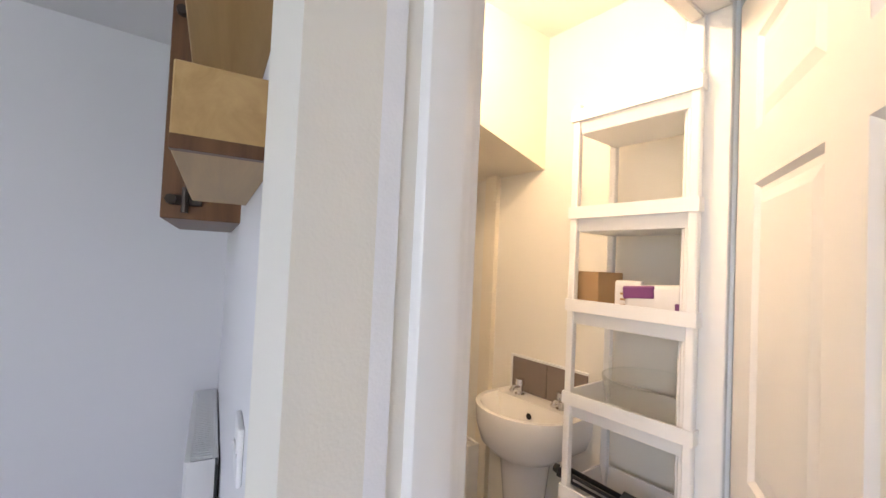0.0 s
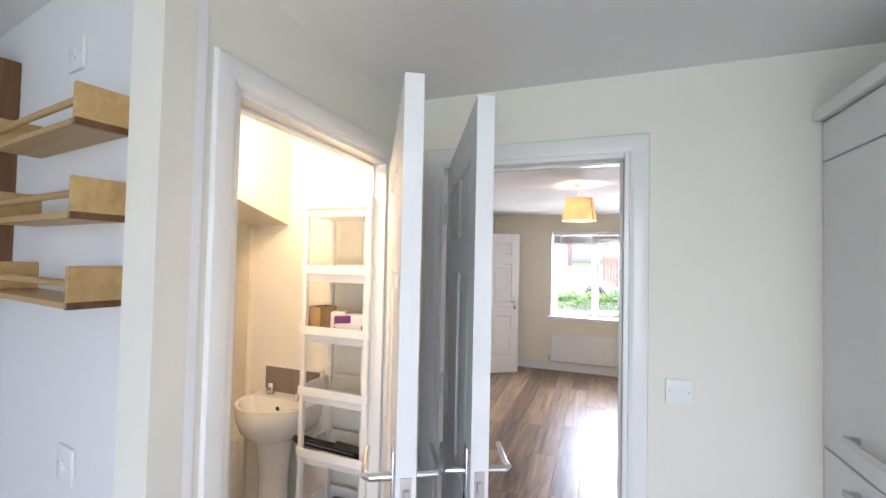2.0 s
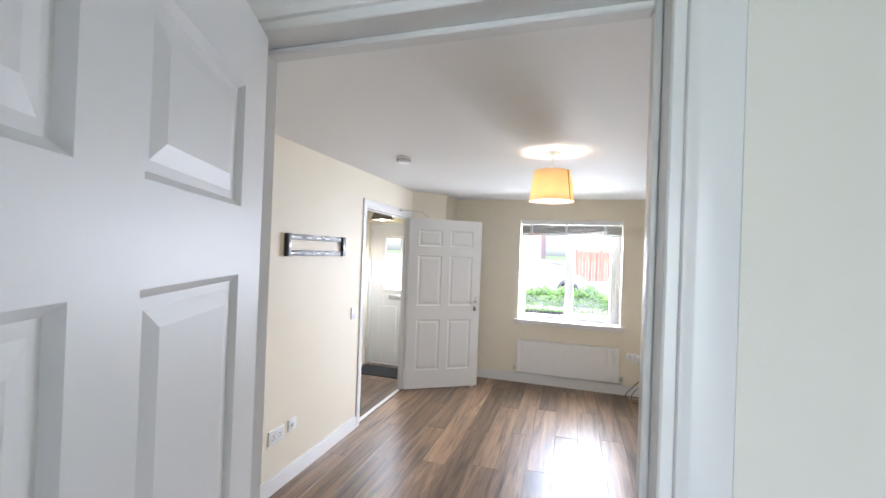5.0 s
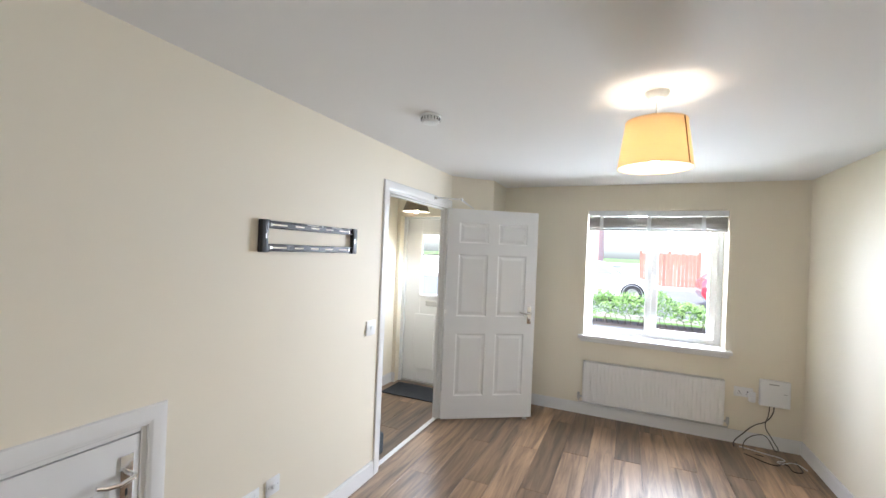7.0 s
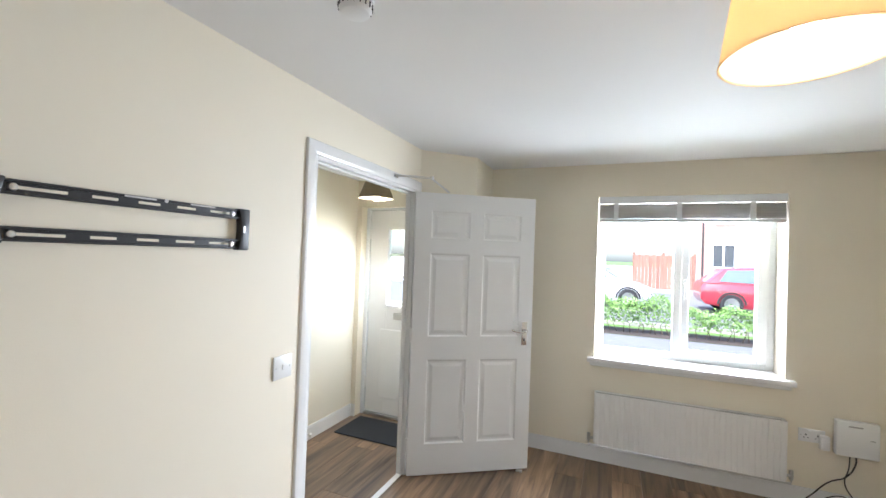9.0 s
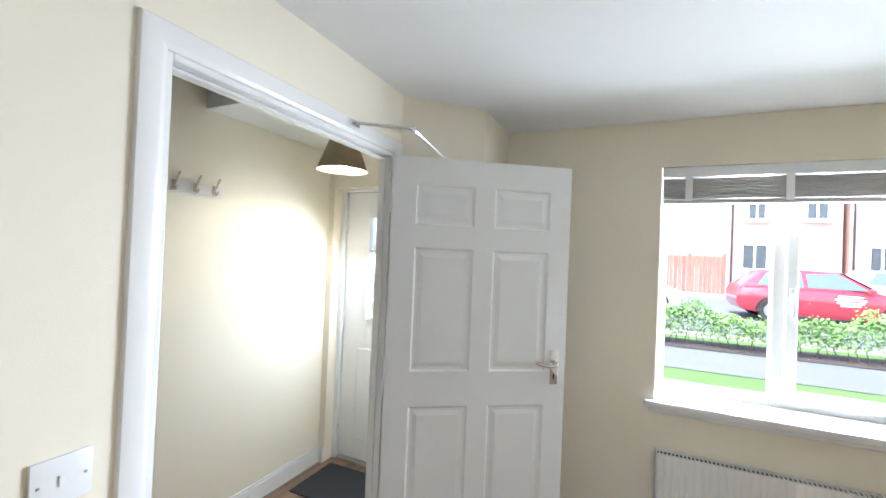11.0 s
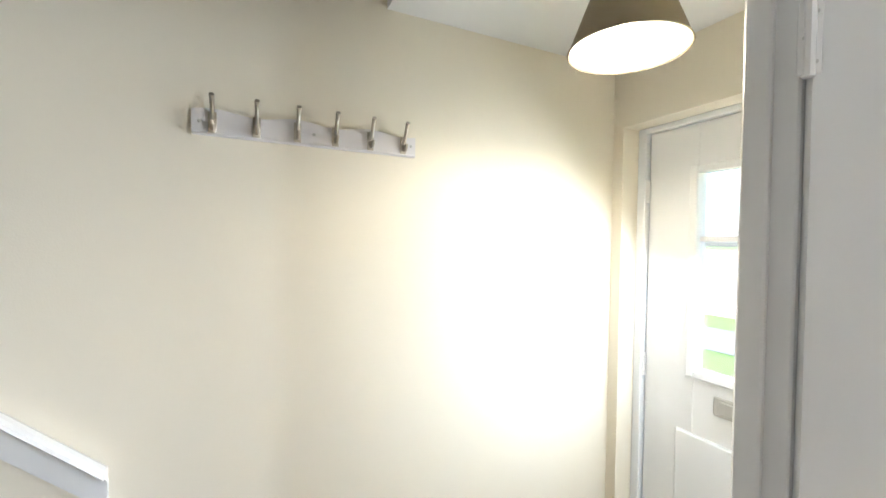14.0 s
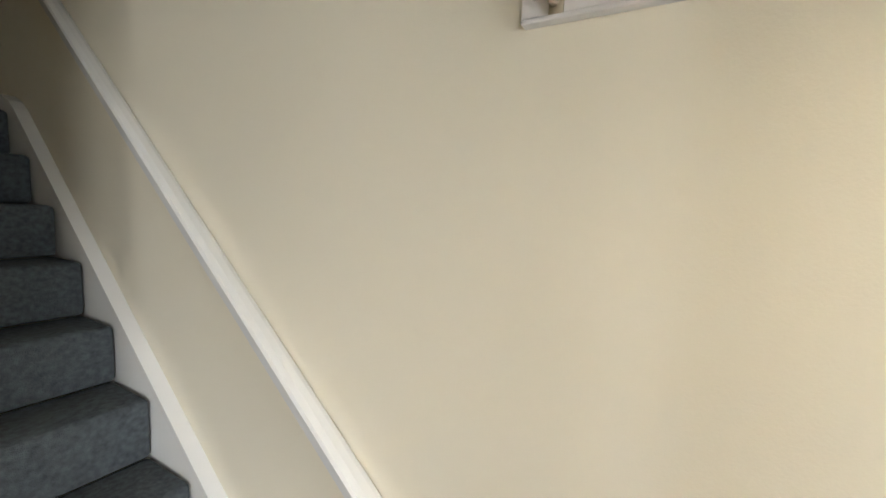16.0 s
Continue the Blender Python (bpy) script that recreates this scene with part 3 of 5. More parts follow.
# ---------------------------------------------------------------- radiators
def radiator(name, label, length, height, depth, m):
    r = thing(name, label, "radiator", m)
    n = int(length / 0.0333)
    edge = [(length, 0.014), (0, 0.014), (0, 0.001)]
    for i in range(n):
        x = (i + 0.5) * length / n
        edge += [(x - 0.0145, 0.001), (x - 0.010, -0.0015), (x + 0.010, -0.0015), (x + 0.0145, 0.001)]
    edge.append((length, 0.001))
    bm = prism(edge, 0, height)
    part("front_panel", bm, ENAMEL, r)
    bm = boxes((0, length, depth - 0.02, depth - 0.006, 0, height), bevel=0.003)
    part("back_panel", bm, ENAMEL, r)
    g = part("top_grille", boxes((0, length, 0.012, 0.017, height - 0.010, height - 0.004), (0, length, depth - 0.023, depth - 0.018, height - 0.010, height - 0.004)), ENAMEL, r)
    # near-black bar stands in for the shade between the panels
    part("cavity_shade", boxes((0.004, length - 0.004, 0.0145, depth - 0.0205, height - 0.022, height - 0.0105)), DARKSLOT, r)
    bar = mesh_of("grille_bar", boxes((-0.0028, 0.0028, 0.016, depth - 0.022, height - 0.006, height + 0.002)), ENAMEL)
    for i in range(int(length / 0.018)):
        b = new("grille_bar", bar)
        b.parent = g
        b.matrix_basis = pose(0.012 + i * 0.018, 0, 0)
    for x0, x1 in ((-0.006, 0.0), (length, length + 0.006)):
        part("side_panel", boxes((x0, x1, 0.004, depth - 0.008, 0.01, height), bevel=0.002), ENAMEL, r)
    for s, x in ((-1, -0.006), (1, length + 0.006)):
        bm = bmesh.new()
        tube(bm, [(x, depth / 2, 0.03), (x + s * 0.045, depth / 2, 0.03)], 0.011, 8)
        tube(bm, [(x + s * 0.035, depth / 2, 0.065), (x + s * 0.035, depth / 2, 0.005)], 0.012, 8)
        v = part("valve", bm, STEEL, r, "chrome radiator valve", True)
    bm = bmesh.new()
    z = -0.022
    tube(bm, [(-0.041, depth / 2, 0.01), (-0.041, depth / 2, z), (length + 0.041, depth / 2, z), (length + 0.041, depth / 2, 0.01)], 0.0075, 8)
    part("pipe", bm, STEEL, r, "metal pipe below the radiator", True)
    for x in (0.12, length - 0.12):
        part("bracket", boxes((x - 0.015, x + 0.015, depth - 0.006, depth, 0.05, height - 0.05)), ENAMEL, r)
    return r


radiator("radiator", "white ribbed panel radiator below the window", 1.18, 0.39, 0.085, pose(0.44, FY - 0.085, 0.155))
radiator("radiator", "white panel radiator with open top grille", 0.75, 0.50, 0.10, RACKWALL @ pose(-1.90, -0.10, 0.22))


strip_m = RACKWALL @ pose(-1.13, -0.012, 0.36)
bs = thing("slotted_metal_strip", "black slotted metal bracket rail leaning behind the radiator", "bracket", strip_m)
part("strip", boxes((0, 0.05, -0.004, 0.004, -0.36, 0.37), bevel=0.0015), BLACK, bs)
for k in range(6):
    part("slot", boxes((0.019, 0.031, -0.0048, 0.0048, 0.30 - k * 0.09 - 0.02, 0.30 - k * 0.09 + 0.02), bevel=0.0005), STEEL, bs)

# ---------------------------------------------------------------- electrical fittings
def plate(name, label, category, w, h, m, rockers=0, sockets=0, knob=False, screws=True):
    """A wall plate facing -y in its own axes."""
    p = thing(name, label, category, m)
    part("faceplate", boxes((-w / 2, w / 2, -0.009, 0, -h / 2, h / 2), bevel=0.003, seg=2), PLASTIC, p, "", True)
    for i in range(rockers):
        x = (i - (rockers - 1) / 2) * 0.03
        part("rocker", turned(boxes((-0.007, 0.007, -0.004, 0, -0.012, 0.012), bevel=0.0015), pose(x, -0.0085, 0, 6)), PLASTIC, p)
    for i in range(sockets):
        x = (i - (sockets - 1) / 2) * 0.062
        part("socket_holes", boxes((x - 0.004, x + 0.004, -0.0096, -0.0085, 0.0, 0.009), (x - 0.014, x - 0.007, -0.0096, -0.0085, -0.017, -0.012), (x + 0.007, x + 0.014, -0.0096, -0.0085, -0.017, -0.012)), DARKSLOT, p)
        part("rocker", turned(boxes((-0.006, 0.006, -0.003, 0, -0.009, 0.009), bevel=0.0012), pose(x + 0.018, -0.0088, 0.024, 5)), PLASTIC, p)
    if knob:
        part("knob", turned(lathe([(0, 0.012), (0.011, 0.012), (0.013, 0.0)], 20), pose(0, -0.0088, 0, 90)), PLASTIC, p, "", True)
    if screws:
        for s in (-1, 1):
            part("screw", turned(lathe([(0, 0.0012), (0.003, 0.001), (0.0034, 0)], 10), pose(s * (w / 2 - 0.013), -0.0088, 0, 90)), STEEL, p)
    return p


L = pose(0, 0, 0, 0, 0, 90)
plate("light_switch", "white plastic light switch beside the hall door", "light switch", 0.105, 0.10, pose(LX, 3.852, 1.045) @ L, rockers=1)
plate("double_socket", "white double socket low on the wall", "socket", 0.15, 0.09, pose(LX, 2.885, 0.37) @ L, sockets=2)
plate("wall_socket", "small white aerial socket plate", "socket", 0.085, 0.085, pose(LX, 3.045, 0.38) @ L, sockets=0, knob=True)
plate("light_switch", "white light switch on the kitchen wall", "light switch", 0.086, 0.086, pose(1.342, KY0, 1.148), rockers=2)
plate("fused_switch", "white fused switch on the kitchen wall", "switch", 0.088, 0.088, RACKWALL @ pose(-0.41, 0, 2.112), rockers=1)
plate("fused_switch", "white switched spur plate with red dot", "switch", 0.088, 0.088, RACKWALL @ pose(-0.37, 0, 1.073), rockers=1)
plate("double_socket", "white double socket with a plug", "socket", 0.14, 0.085, pose(1.775, FY, 0.455), sockets=2)
single("plug", boxes((1.808, 1.858, FY - 0.05, FY - 0.0095, 0.385, 0.475), bevel=0.008, seg=2), PLASTIC, "small white plug-in adaptor on the socket", "plug", smooth=True)

rt = thing("broadband_box", "white square wall-mounted broadband box", "router")
part("casing", boxes((1.885, 2.10, FY - 0.045, FY, 0.37, 0.595), bevel=0.01, seg=3), PLASTIC, rt, "", True)
part("label_bar", boxes((1.945, 2.015, FY - 0.0465, FY - 0.0445, 0.558, 0.566)), material("grey_print", (0.35, 0.34, 0.33), 0.6, bump=0), rt)
part("label_bar", boxes((2.05, 2.075, FY - 0.0465, FY - 0.0445, 0.488, 0.493)), material("grey_print_small", (0.4, 0.39, 0.38), 0.6, bump=0), rt)


def cable(name, label, pts, r, mat):
    cu = bpy.data.curves.new(name, "CURVE")
    cu.dimensions, cu.bevel_depth, cu.bevel_resolution, cu.resolution_u = "3D", r, 2, 8
    sp = cu.splines.new("BEZIER")
    sp.bezier_points.add(len(pts) - 1)
    for b, p in zip(sp.bezier_points, pts):
        b.co = p
        b.handle_left_type = b.handle_right_type = "AUTO"
    cu.materials.append(mat)
    return tagged(new(name, cu), label, "cable")


cable("cable", "black cable hanging from the box and looping on the floor", [(1.99, FY - 0.03, 0.375), (1.985, FY - 0.04, 0.33), (1.93, FY - 0.05, 0.24), (1.86, FY - 0.05, 0.20), (1.78, FY - 0.06, 0.12), (1.70, FY - 0.09, 0.01), (1.80, FY - 0.28, 0.006), (1.93, FY - 0.36, 0.006), (2.00, FY - 0.30, 0.006), (2.04, FY - 0.42, 0.006), (2.10, FY - 0.20, 0.006)], 0.0042, CABLE)
cable("cable", "grey cable looping below the box", [(1.96, FY - 0.03, 0.375), (1.95, FY - 0.045, 0.30), (1.93, FY - 0.05, 0.20), (1.98, FY - 0.06, 0.10), (2.01, FY - 0.09, 0.02), (1.90, FY - 0.10, 0.14), (1.76, FY - 0.14, 0.008), (1.88, FY - 0.22, 0.006)], 0.0035, CABLE)
cable("cable", "white cable coiled on the floor", [(1.74, FY - 0.10, 0.008), (1.90, FY - 0.16, 0.008), (2.02, FY - 0.22, 0.007), (1.96, FY - 0.30, 0.007), (2.08, FY - 0.25, 0.007), (2.13, FY - 0.34, 0.007)], 0.004, CABLEW)


# ---------------------------------------------------------------- television bracket
tv = thing("television_bracket", "black metal television wall bracket on the cream wall", "bracket")
Y0, Y1, Z0, Z1 = 2.89, 3.625, 1.545, 1.70
for z0, z1 in ((Z0 + 0.004, Z0 + 0.040), (Z1 - 0.040, Z1 - 0.004)):
    rail = part("rail", boxes((LX + 0.002, LX + 0.012, Y0 + 0.03, Y1 - 0.03, z0, z1), (LX + 0.012, LX + 0.022, Y0 + 0.03, Y1 - 0.03, z1 - 0.008, z1), (LX + 0.012, LX + 0.022, Y0 + 0.03, Y1 - 0.03, z0, z0 + 0.008), bevel=0.002), BLACK, tv)
    for k in range(5):
        y = Y0 + 0.14 + k * 0.118
        part("slot", boxes((LX + 0.011, LX + 0.013, y - 0.032, y + 0.032, (z0 + z1) / 2 - 0.004, (z0 + z1) / 2 + 0.004), bevel=0.0008), CREAM, rail)
    for y, s_in in ((Y0 + 0.065, 1), (Y1 - 0.065, -1)):
        part("bolt", turned(lathe([(0, 0.006), (0.008, 0.005), (0.011, 0)], 12), pose(LX + 0.012, y, (z0 + z1) / 2, 0, 90)), STEEL, rail)
        part("slot", boxes((LX + 0.011, LX + 0.013, min(y, y + s_in * 0.045), max(y, y + s_in * 0.045), (z0 + z1) / 2 - 0.004, (z0 + z1) / 2 + 0.004), bevel=0.0008), CREAM, rail)
for y0, y1 in ((Y0 + 0.30, Y0 + 0.39), (Y0 + 0.50, Y0 + 0.59)):
    part("print_bar", boxes((LX + 0.0215, LX + 0.0226, y0, y1, Z1 - 0.011, Z1 - 0.006)), PAPER, tv)
part("print_mark", turned(lathe([(0, 0.001), (0.006, 0.001), (0.006, 0)], 12), pose(LX + 0.0216, Y0 + 0.42, Z1 - 0.0085, 0, 90)), PAPER, tv)


def cap_outline(y0, y1, inner):
    """The end cap seen from the front: waisted on its inner side."""
    outer = y0 if inner == y1 else y1
    s = 1 if inner == y1 else -1
    return [(outer, Z0)] + [(inner - s * 0.012 * math.sin(math.pi * k / 8), Z0 + (Z1 - Z0) * k / 8) for k in range(9)] + [(outer, Z1)]


for y0, y1, inner in ((Y0, Y0 + 0.048, Y0 + 0.048), (Y1 - 0.048, Y1, Y1 - 0.048)):
    bm = turned(prism(cap_outline(y0, y1, inner), 0, 0.03), Matrix(((0, 0, 1, LX), (1, 0, 0, 0), (0, 1, 0, 0), (0, 0, 0, 1))))
    bmesh.ops.bevel(bm, geom=bm.edges[:], offset=0.004, segments=2, affect="EDGES", profile=0.5)
    cap = part("end_cap", bm, BLACK, tv, "black plastic end cap", True)
    part("print_bar", boxes((LX + 0.0295, LX + 0.0305, (y0 + y1) / 2 - 0.004, (y0 + y1) / 2 + 0.004, 1.61, 1.635)), STEEL, cap)


# ---------------------------------------------------------------- ceiling things
def pendant(name, label, x, y, zb, zt, rb, rt_, mat, seam=True, top=CE):
    p = thing(name, label, "ceiling light", pose(x, y, 0))
    sh = part("shade", lathe([(rb, zb), (rt_, zt), (rt_ - 0.002, zt), (rb - 0.002, zb), (rb, zb)], 56), mat, p, "", True)
    for r, z in ((rb, zb), (rt_, zt)):
        bm = bmesh.new()
        tube(bm, [(r * math.cos(a), r * math.sin(a), z) for a in [2 * math.pi * k / 40 for k in range(41)]], 0.0025, 6, False)
        part("rim", bm, mat, sh, "", True)
    part("lining", lathe([(rb - 0.004, zb + 0.002), (rt_ - 0.004, zt - 0.002)], 56), SHADE_IN, sh, "white inner lining", True)
    if seam:
        a = radians(-35)
        bm = bmesh.new()
        tube(bm, [((rb + 0.001) * math.cos(a), (rb + 0.001) * math.sin(a), zb), ((rt_ + 0.001) * math.cos(a), (rt_ + 0.001) * math.sin(a), zt)], 0.003, 6)
        part("seam", bm, material("seam_thread", (0.22, 0.13, 0.05), 0.8, bump=0), sh)
    bm = bmesh.new()
    for k in range(3):
        a = 2 * math.pi * k / 3
        tube(bm, [(0.02 * math.cos(a), 0.02 * math.sin(a), zt - 0.03), (rt_ * math.cos(a), rt_ * math.sin(a), zt - 0.004)], 0.002, 6)
    part("spider", bm, STEEL, p)
    bm = bmesh.new()
    tube(bm, [(0, 0, zt - 0.06), (0, 0, top - 0.02)], 0.0035, 8)
    part("flex", bm, PLASTIC, p, "white flex")
    part("lampholder", turned(lathe([(0, 0.05), (0.012, 0.05), (0.018, 0.03), (0.018, -0.03), (0, -0.03)], 16), pose(0, 0, zt - 0.05)), PLASTIC, p, "", True)
    part("bulb", turned(lathe([(0, -0.05), (0.015, -0.045), (0.026, -0.025), (0.028, -0.005), (0.018, 0.025), (0.013, 0.04), (0, 0.04)], 20), pose(0, 0, zt - 0.135)), BULB, p, "lit bulb", True).visible_shadow = False
    part("ceiling_rose", lathe([(0, top - 0.03), (0.03, top - 0.03), (0.046, top - 0.014), (0.05, top), (0, top)], 28), PLASTIC, p, "white ceiling rose", True)
    return p


pendant("pendant_lamp", "lit pendant lamp with mustard fabric drum shade", 0.90, 3.50, 1.985, 2.185, 0.150, 0.122, SHADE_OUT)
pendant("pendant_lamp", "lit pendant lamp with tapered taupe shade", -1.20, 5.245, 1.98, 2.145, 0.138, 0.075, SHADE_HALL, seam=False, top=HC)


def smoke_alarm(x, y, top):
    s = thing("smoke_alarm", "white round ceiling smoke alarm", "smoke alarm", pose(x, y, top))
    part("base", lathe([(0, 0), (0.056, 0), (0.056, -0.012), (0, -0.012)], 32), PLASTIC, s, "", True)
    part("cover", lathe([(0.050, -0.012), (0.050, -0.030), (0.043, -0.042), (0.02, -0.046), (0, -0.046)], 32), PLASTIC, s, "", True)
    for k in range(18):
        a = 2 * math.pi * k / 18
        part("vent", turned(boxes((-0.0012, 0.0012, -0.003, 0.003, -0.008, 0.008)), pose(0.050 * math.cos(a), 0.050 * math.sin(a), -0.022, 0, 0, math.degrees(a) + 90)), DARKSLOT, s)


smoke_alarm(-0.193, 3.485, CE)
smoke_alarm(-1.16, 5.52, HC)

# ---------------------------------------------------------------- hall
mat_ob = single("doormat", boxes((-1.63, -0.92, 5.40, 5.80, 0.0, 0.012), bevel=0.004), RUBBER, "dark charcoal doormat inside the front door", "doormat")
rack = thing("coat_rack", "white painted board with six coat hooks", "coat rack")
low, high = [], []
for k in range(63):
    y = 4.287 + k * 0.618 / 62
    w = math.cos(2 * math.pi * (y - 4.335) / 0.2112)
    high.append((y, 1.846 + 0.006 * w))
    low.append((y, 1.789 - 0.004 * max(0.0, -w)))
bm = turned(prism(low + high[::-1], 0, 0.016), Matrix(((0, 0, 1, HX), (1, 0, 0, 0), (0, 1, 0, 0), (0, 0, 0, 1))))
part("board", bm, RACKWOOD, rack)
part("lower_moulding", boxes((HX, HX + 0.021, 4.287, 4.905, 1.782, 1.789), bevel=0.002), RACKWOOD, rack)
for y in (4.305, 4.592, 4.89):
    part("screw", turned(lathe([(0, 0.002), (0.004, 0.0015), (0.005, 0)], 10), pose(HX + 0.016, y, 1.816, 0, 90)), STEEL, rack)
for k in range(6):
    y = 4.335 + k * 0.1056
    h = part("hook", turned(boxes((0, 0.005, -0.010, 0.010, -0.028, 0.028), bevel=0.002, seg=2), pose(HX + 0.016, y, 1.815)), NICKEL, rack, "satin nickel double hook", True)
    bm = bmesh.new()
    tube(bm, [(HX + 0.02, y, 1.822), (HX + 0.034, y, 1.832), (HX + 0.044, y, 1.852), (HX + 0.054, y, 1.870), (HX + 0.062, y, 1.876)], [0.006, 0.0055, 0.005, 0.006, 0.0065], 8)
    tube(bm, [(HX + 0.02, y, 1.812), (HX + 0.03, y, 1.798), (HX + 0.042, y, 1.796), (HX + 0.048, y, 1.806), (HX + 0.049, y, 1.814)], [0.006, 0.0055, 0.005, 0.0055, 0.006], 8)
    part("prong", bm, NICKEL, h, "", True)
ds = thing("door_stop", "chrome door stop on the skirting", "door stop")
bm = bmesh.new()
tube(bm, [(HX + 0.015, 5.163, 0.06), (HX + 0.06, 5.163, 0.06)], 0.006, 8)
part("stem", bm, CHROME, ds, "", True)
bm = bmesh.new()
tube(bm, [(HX + 0.058, 5.163, 0.06), (HX + 0.078, 5.163, 0.06)], 0.014, 12)
part("tip", bm, GLOSS, ds, "", True)

# stairs
RISE, GOING = 0.1655, 0.190
N1Y = 3.31 + 5 * GOING
LAND = 11           # steps to the landing
st = thing("staircase", "carpeted straight staircase with white strings", "stairs", kind="structure")
for k in range(LAND):
    yn = N1Y - k * GOING
    zt = (k + 1) * RISE
    bm = boxes((HX + 0.045, LX - 0.10, yn - GOING - 0.02, yn, zt - RISE if k else 0, zt), bevel=0.016, seg=3)
    part("step", bm, CARPET, st, "", True)


def string_board(x0, x1, foot):
    sl = RISE / GOING
    ya, yb = foot, N1Y - (LAND - 0.9) * GOING
    zz = lambda y, o: (N1Y - y) * sl + RISE + o
    zl = zz(yb, 0.032)
    pts = [(ya, 0.0), (ya, zz(ya, 0.032)), (yb + 0.05, zz(yb + 0.05, 0.032)), (yb, zl - 0.010), (yb - 0.07, zl + 0.018), (1.42, zl + 0.022), (1.42, zl - 0.25), (yb - 0.1, zl - 0.30), (N1Y - 1.2 * GOING, 0.0)]
    bm = bmesh.new()
    a, b = [bm.verts.new((x0, y, z)) for y, z in pts], [bm.verts.new((x1, y, z)) for y, z in pts]
    bm.faces.new(a)
    bm.faces.new(b[::-1])
    for i in range(len(pts)):
        j = (i + 1) % len(pts)
        bm.faces.new((a[i], b[i], b[j], a[j]))
    return bm


part("landing", boxes((HX + 0.045, LX - 0.10, 1.42, N1Y - LAND * GOING + 0.01, LAND * RISE - 0.1, LAND * RISE - 0.002), bevel=0.006), CARPET, st, "carpeted half landing")
part("string", string_board(HX + 0.001, HX + 0.04, N1Y + 0.06), GLOSS, st, "white painted stair string")
part("string", string_board(LX - 0.098, LX - 0.071, 4.03), GLOSS, st, "white painted stair string")

# handrail on the party wall
hr = thing("handrail", "white moulded handrail rising along the hall wall", "handrail")
sl = 0.865
ry0, rz0 = 4.115, 0.940
ry1 = 1.3
prof = [(0.0, -0.03), (0.018, -0.03), (0.022, -0.012), (0.040, -0.004), (0.048, 0.008), (0.044, 0.024), (0.030, 0.032), (0.012, 0.030), (0.0, 0.022)]
bm = bmesh.new()
ends = []
for y in (ry0, ry1):
    z = rz0 + (ry0 - y) * sl
    ends.append([bm.verts.new((HX + 0.004 + a, y, z + b * 0.55 - 0.008)) for a, b in prof])
for i in range(len(prof)):
    j = (i + 1) % len(prof)
    bm.faces.new((ends[0][i], ends[0][j], ends[1][j], ends[1][i]))
bm.faces.new(ends[0])
bm.faces.new(ends[1][::-1])
part("rail", bm, GLOSS, hr)
ends = []
bm = bmesh.new()
for y in (ry0 + 0.0, ry1):
    z = rz0 + (ry0 - y) * sl
    ends.append([bm.verts.new((HX + a, y, z + b)) for a, b in ((0, -0.10), (0.012, -0.10), (0.012, -0.028), (0, -0.028))])
for i in range(4):
    j = (i + 1) % 4
    bm.faces.new((ends[0][i], ends[0][j], ends[1][j], ends[1][i]))
bm.faces.new(ends[0])
bm.faces.new(ends[1][::-1])
part("backing_board", bm, GLOSS, hr)

# ---------------------------------------------------------------- kitchen
tu = thing("tall_kitchen_unit", "pale grey tall fridge housing with flat doors", "kitchen cabinet")
UX = 1.770
part("body", boxes((UX + 0.002, 2.36, 0.53, KY0, 0.0, 2.075)), KITCHEN, tu)
part("end_panel", boxes((UX - 0.022, 2.36, 0.510, 0.529, 0, 2.075), bevel=0.002), KITCHEN, tu)
part("cornice", boxes((UX - 0.045, 2.39, 0.485, KY0, 2.078, 2.115), bevel=0.006, seg=2), KITCHEN, tu)
part("flap_door", boxes((UX - 0.02, UX, 0.534, KY0 - 0.004, 1.945, 2.072), bevel=0.0025), KITCHEN, tu)
for z0, z1, zh in ((1.032, 1.94, 1.122), (0.15, 1.026, 0.972)):
    d = part("cabinet_door", boxes((UX - 0.02, UX, 0.534, KY0 - 0.004, z0, z1), bevel=0.0025), KITCHEN, tu)
    part("bar_handle", boxes((UX - 0.058, UX - 0.048, 0.81, 1.02, zh - 0.010, zh + 0.010), (UX - 0.05, UX - 0.02, 0.812, 0.824, zh - 0.009, zh + 0.009), (UX - 0.05, UX - 0.02, 1.006, 1.018, zh - 0.009, zh + 0.009), bevel=0.002), STEEL, d, "brushed steel bar handle")
part("plinth", boxes((UX + 0.03, UX + 0.046, 0.53, KY0, 0, 0.148)), KITCHEN, tu)


def spice_rack(z):
    r = thing("spice_rack", "pale pine spice rack with a front rail", "spice rack", RACKWALL @ pose(-0.625, 0, z), group="spice racks on the kitchen wall")
    W, D, H = 0.502, 0.100, 0.088
    for x in (0, W - 0.012):
        part("end_board", boxes((x, x + 0.012, -D, 0, 0.0, H), bevel=0.0015), PINE, r)
    part("shelf", boxes((0.012, W - 0.012, -D, 0, 0.0, 0.014), bevel=0.0015), PINE, r)
    part("base_edge", boxes((W - 0.0118, W + 0.0006, -D, 0, -0.001, 0.014), bevel=0.0004), OLDPINE, r, "dark end grain edge")
    bm = bmesh.new()
    tube(bm, [(0.012, -D + 0.008, 0.052), (W - 0.012, -D + 0.008, 0.052)], 0.008, 10)
    part("front_rail", bm, PINE, r, "", True)
    return r


for z in (1.862, 1.668, 1.482):
    spice_rack(z)

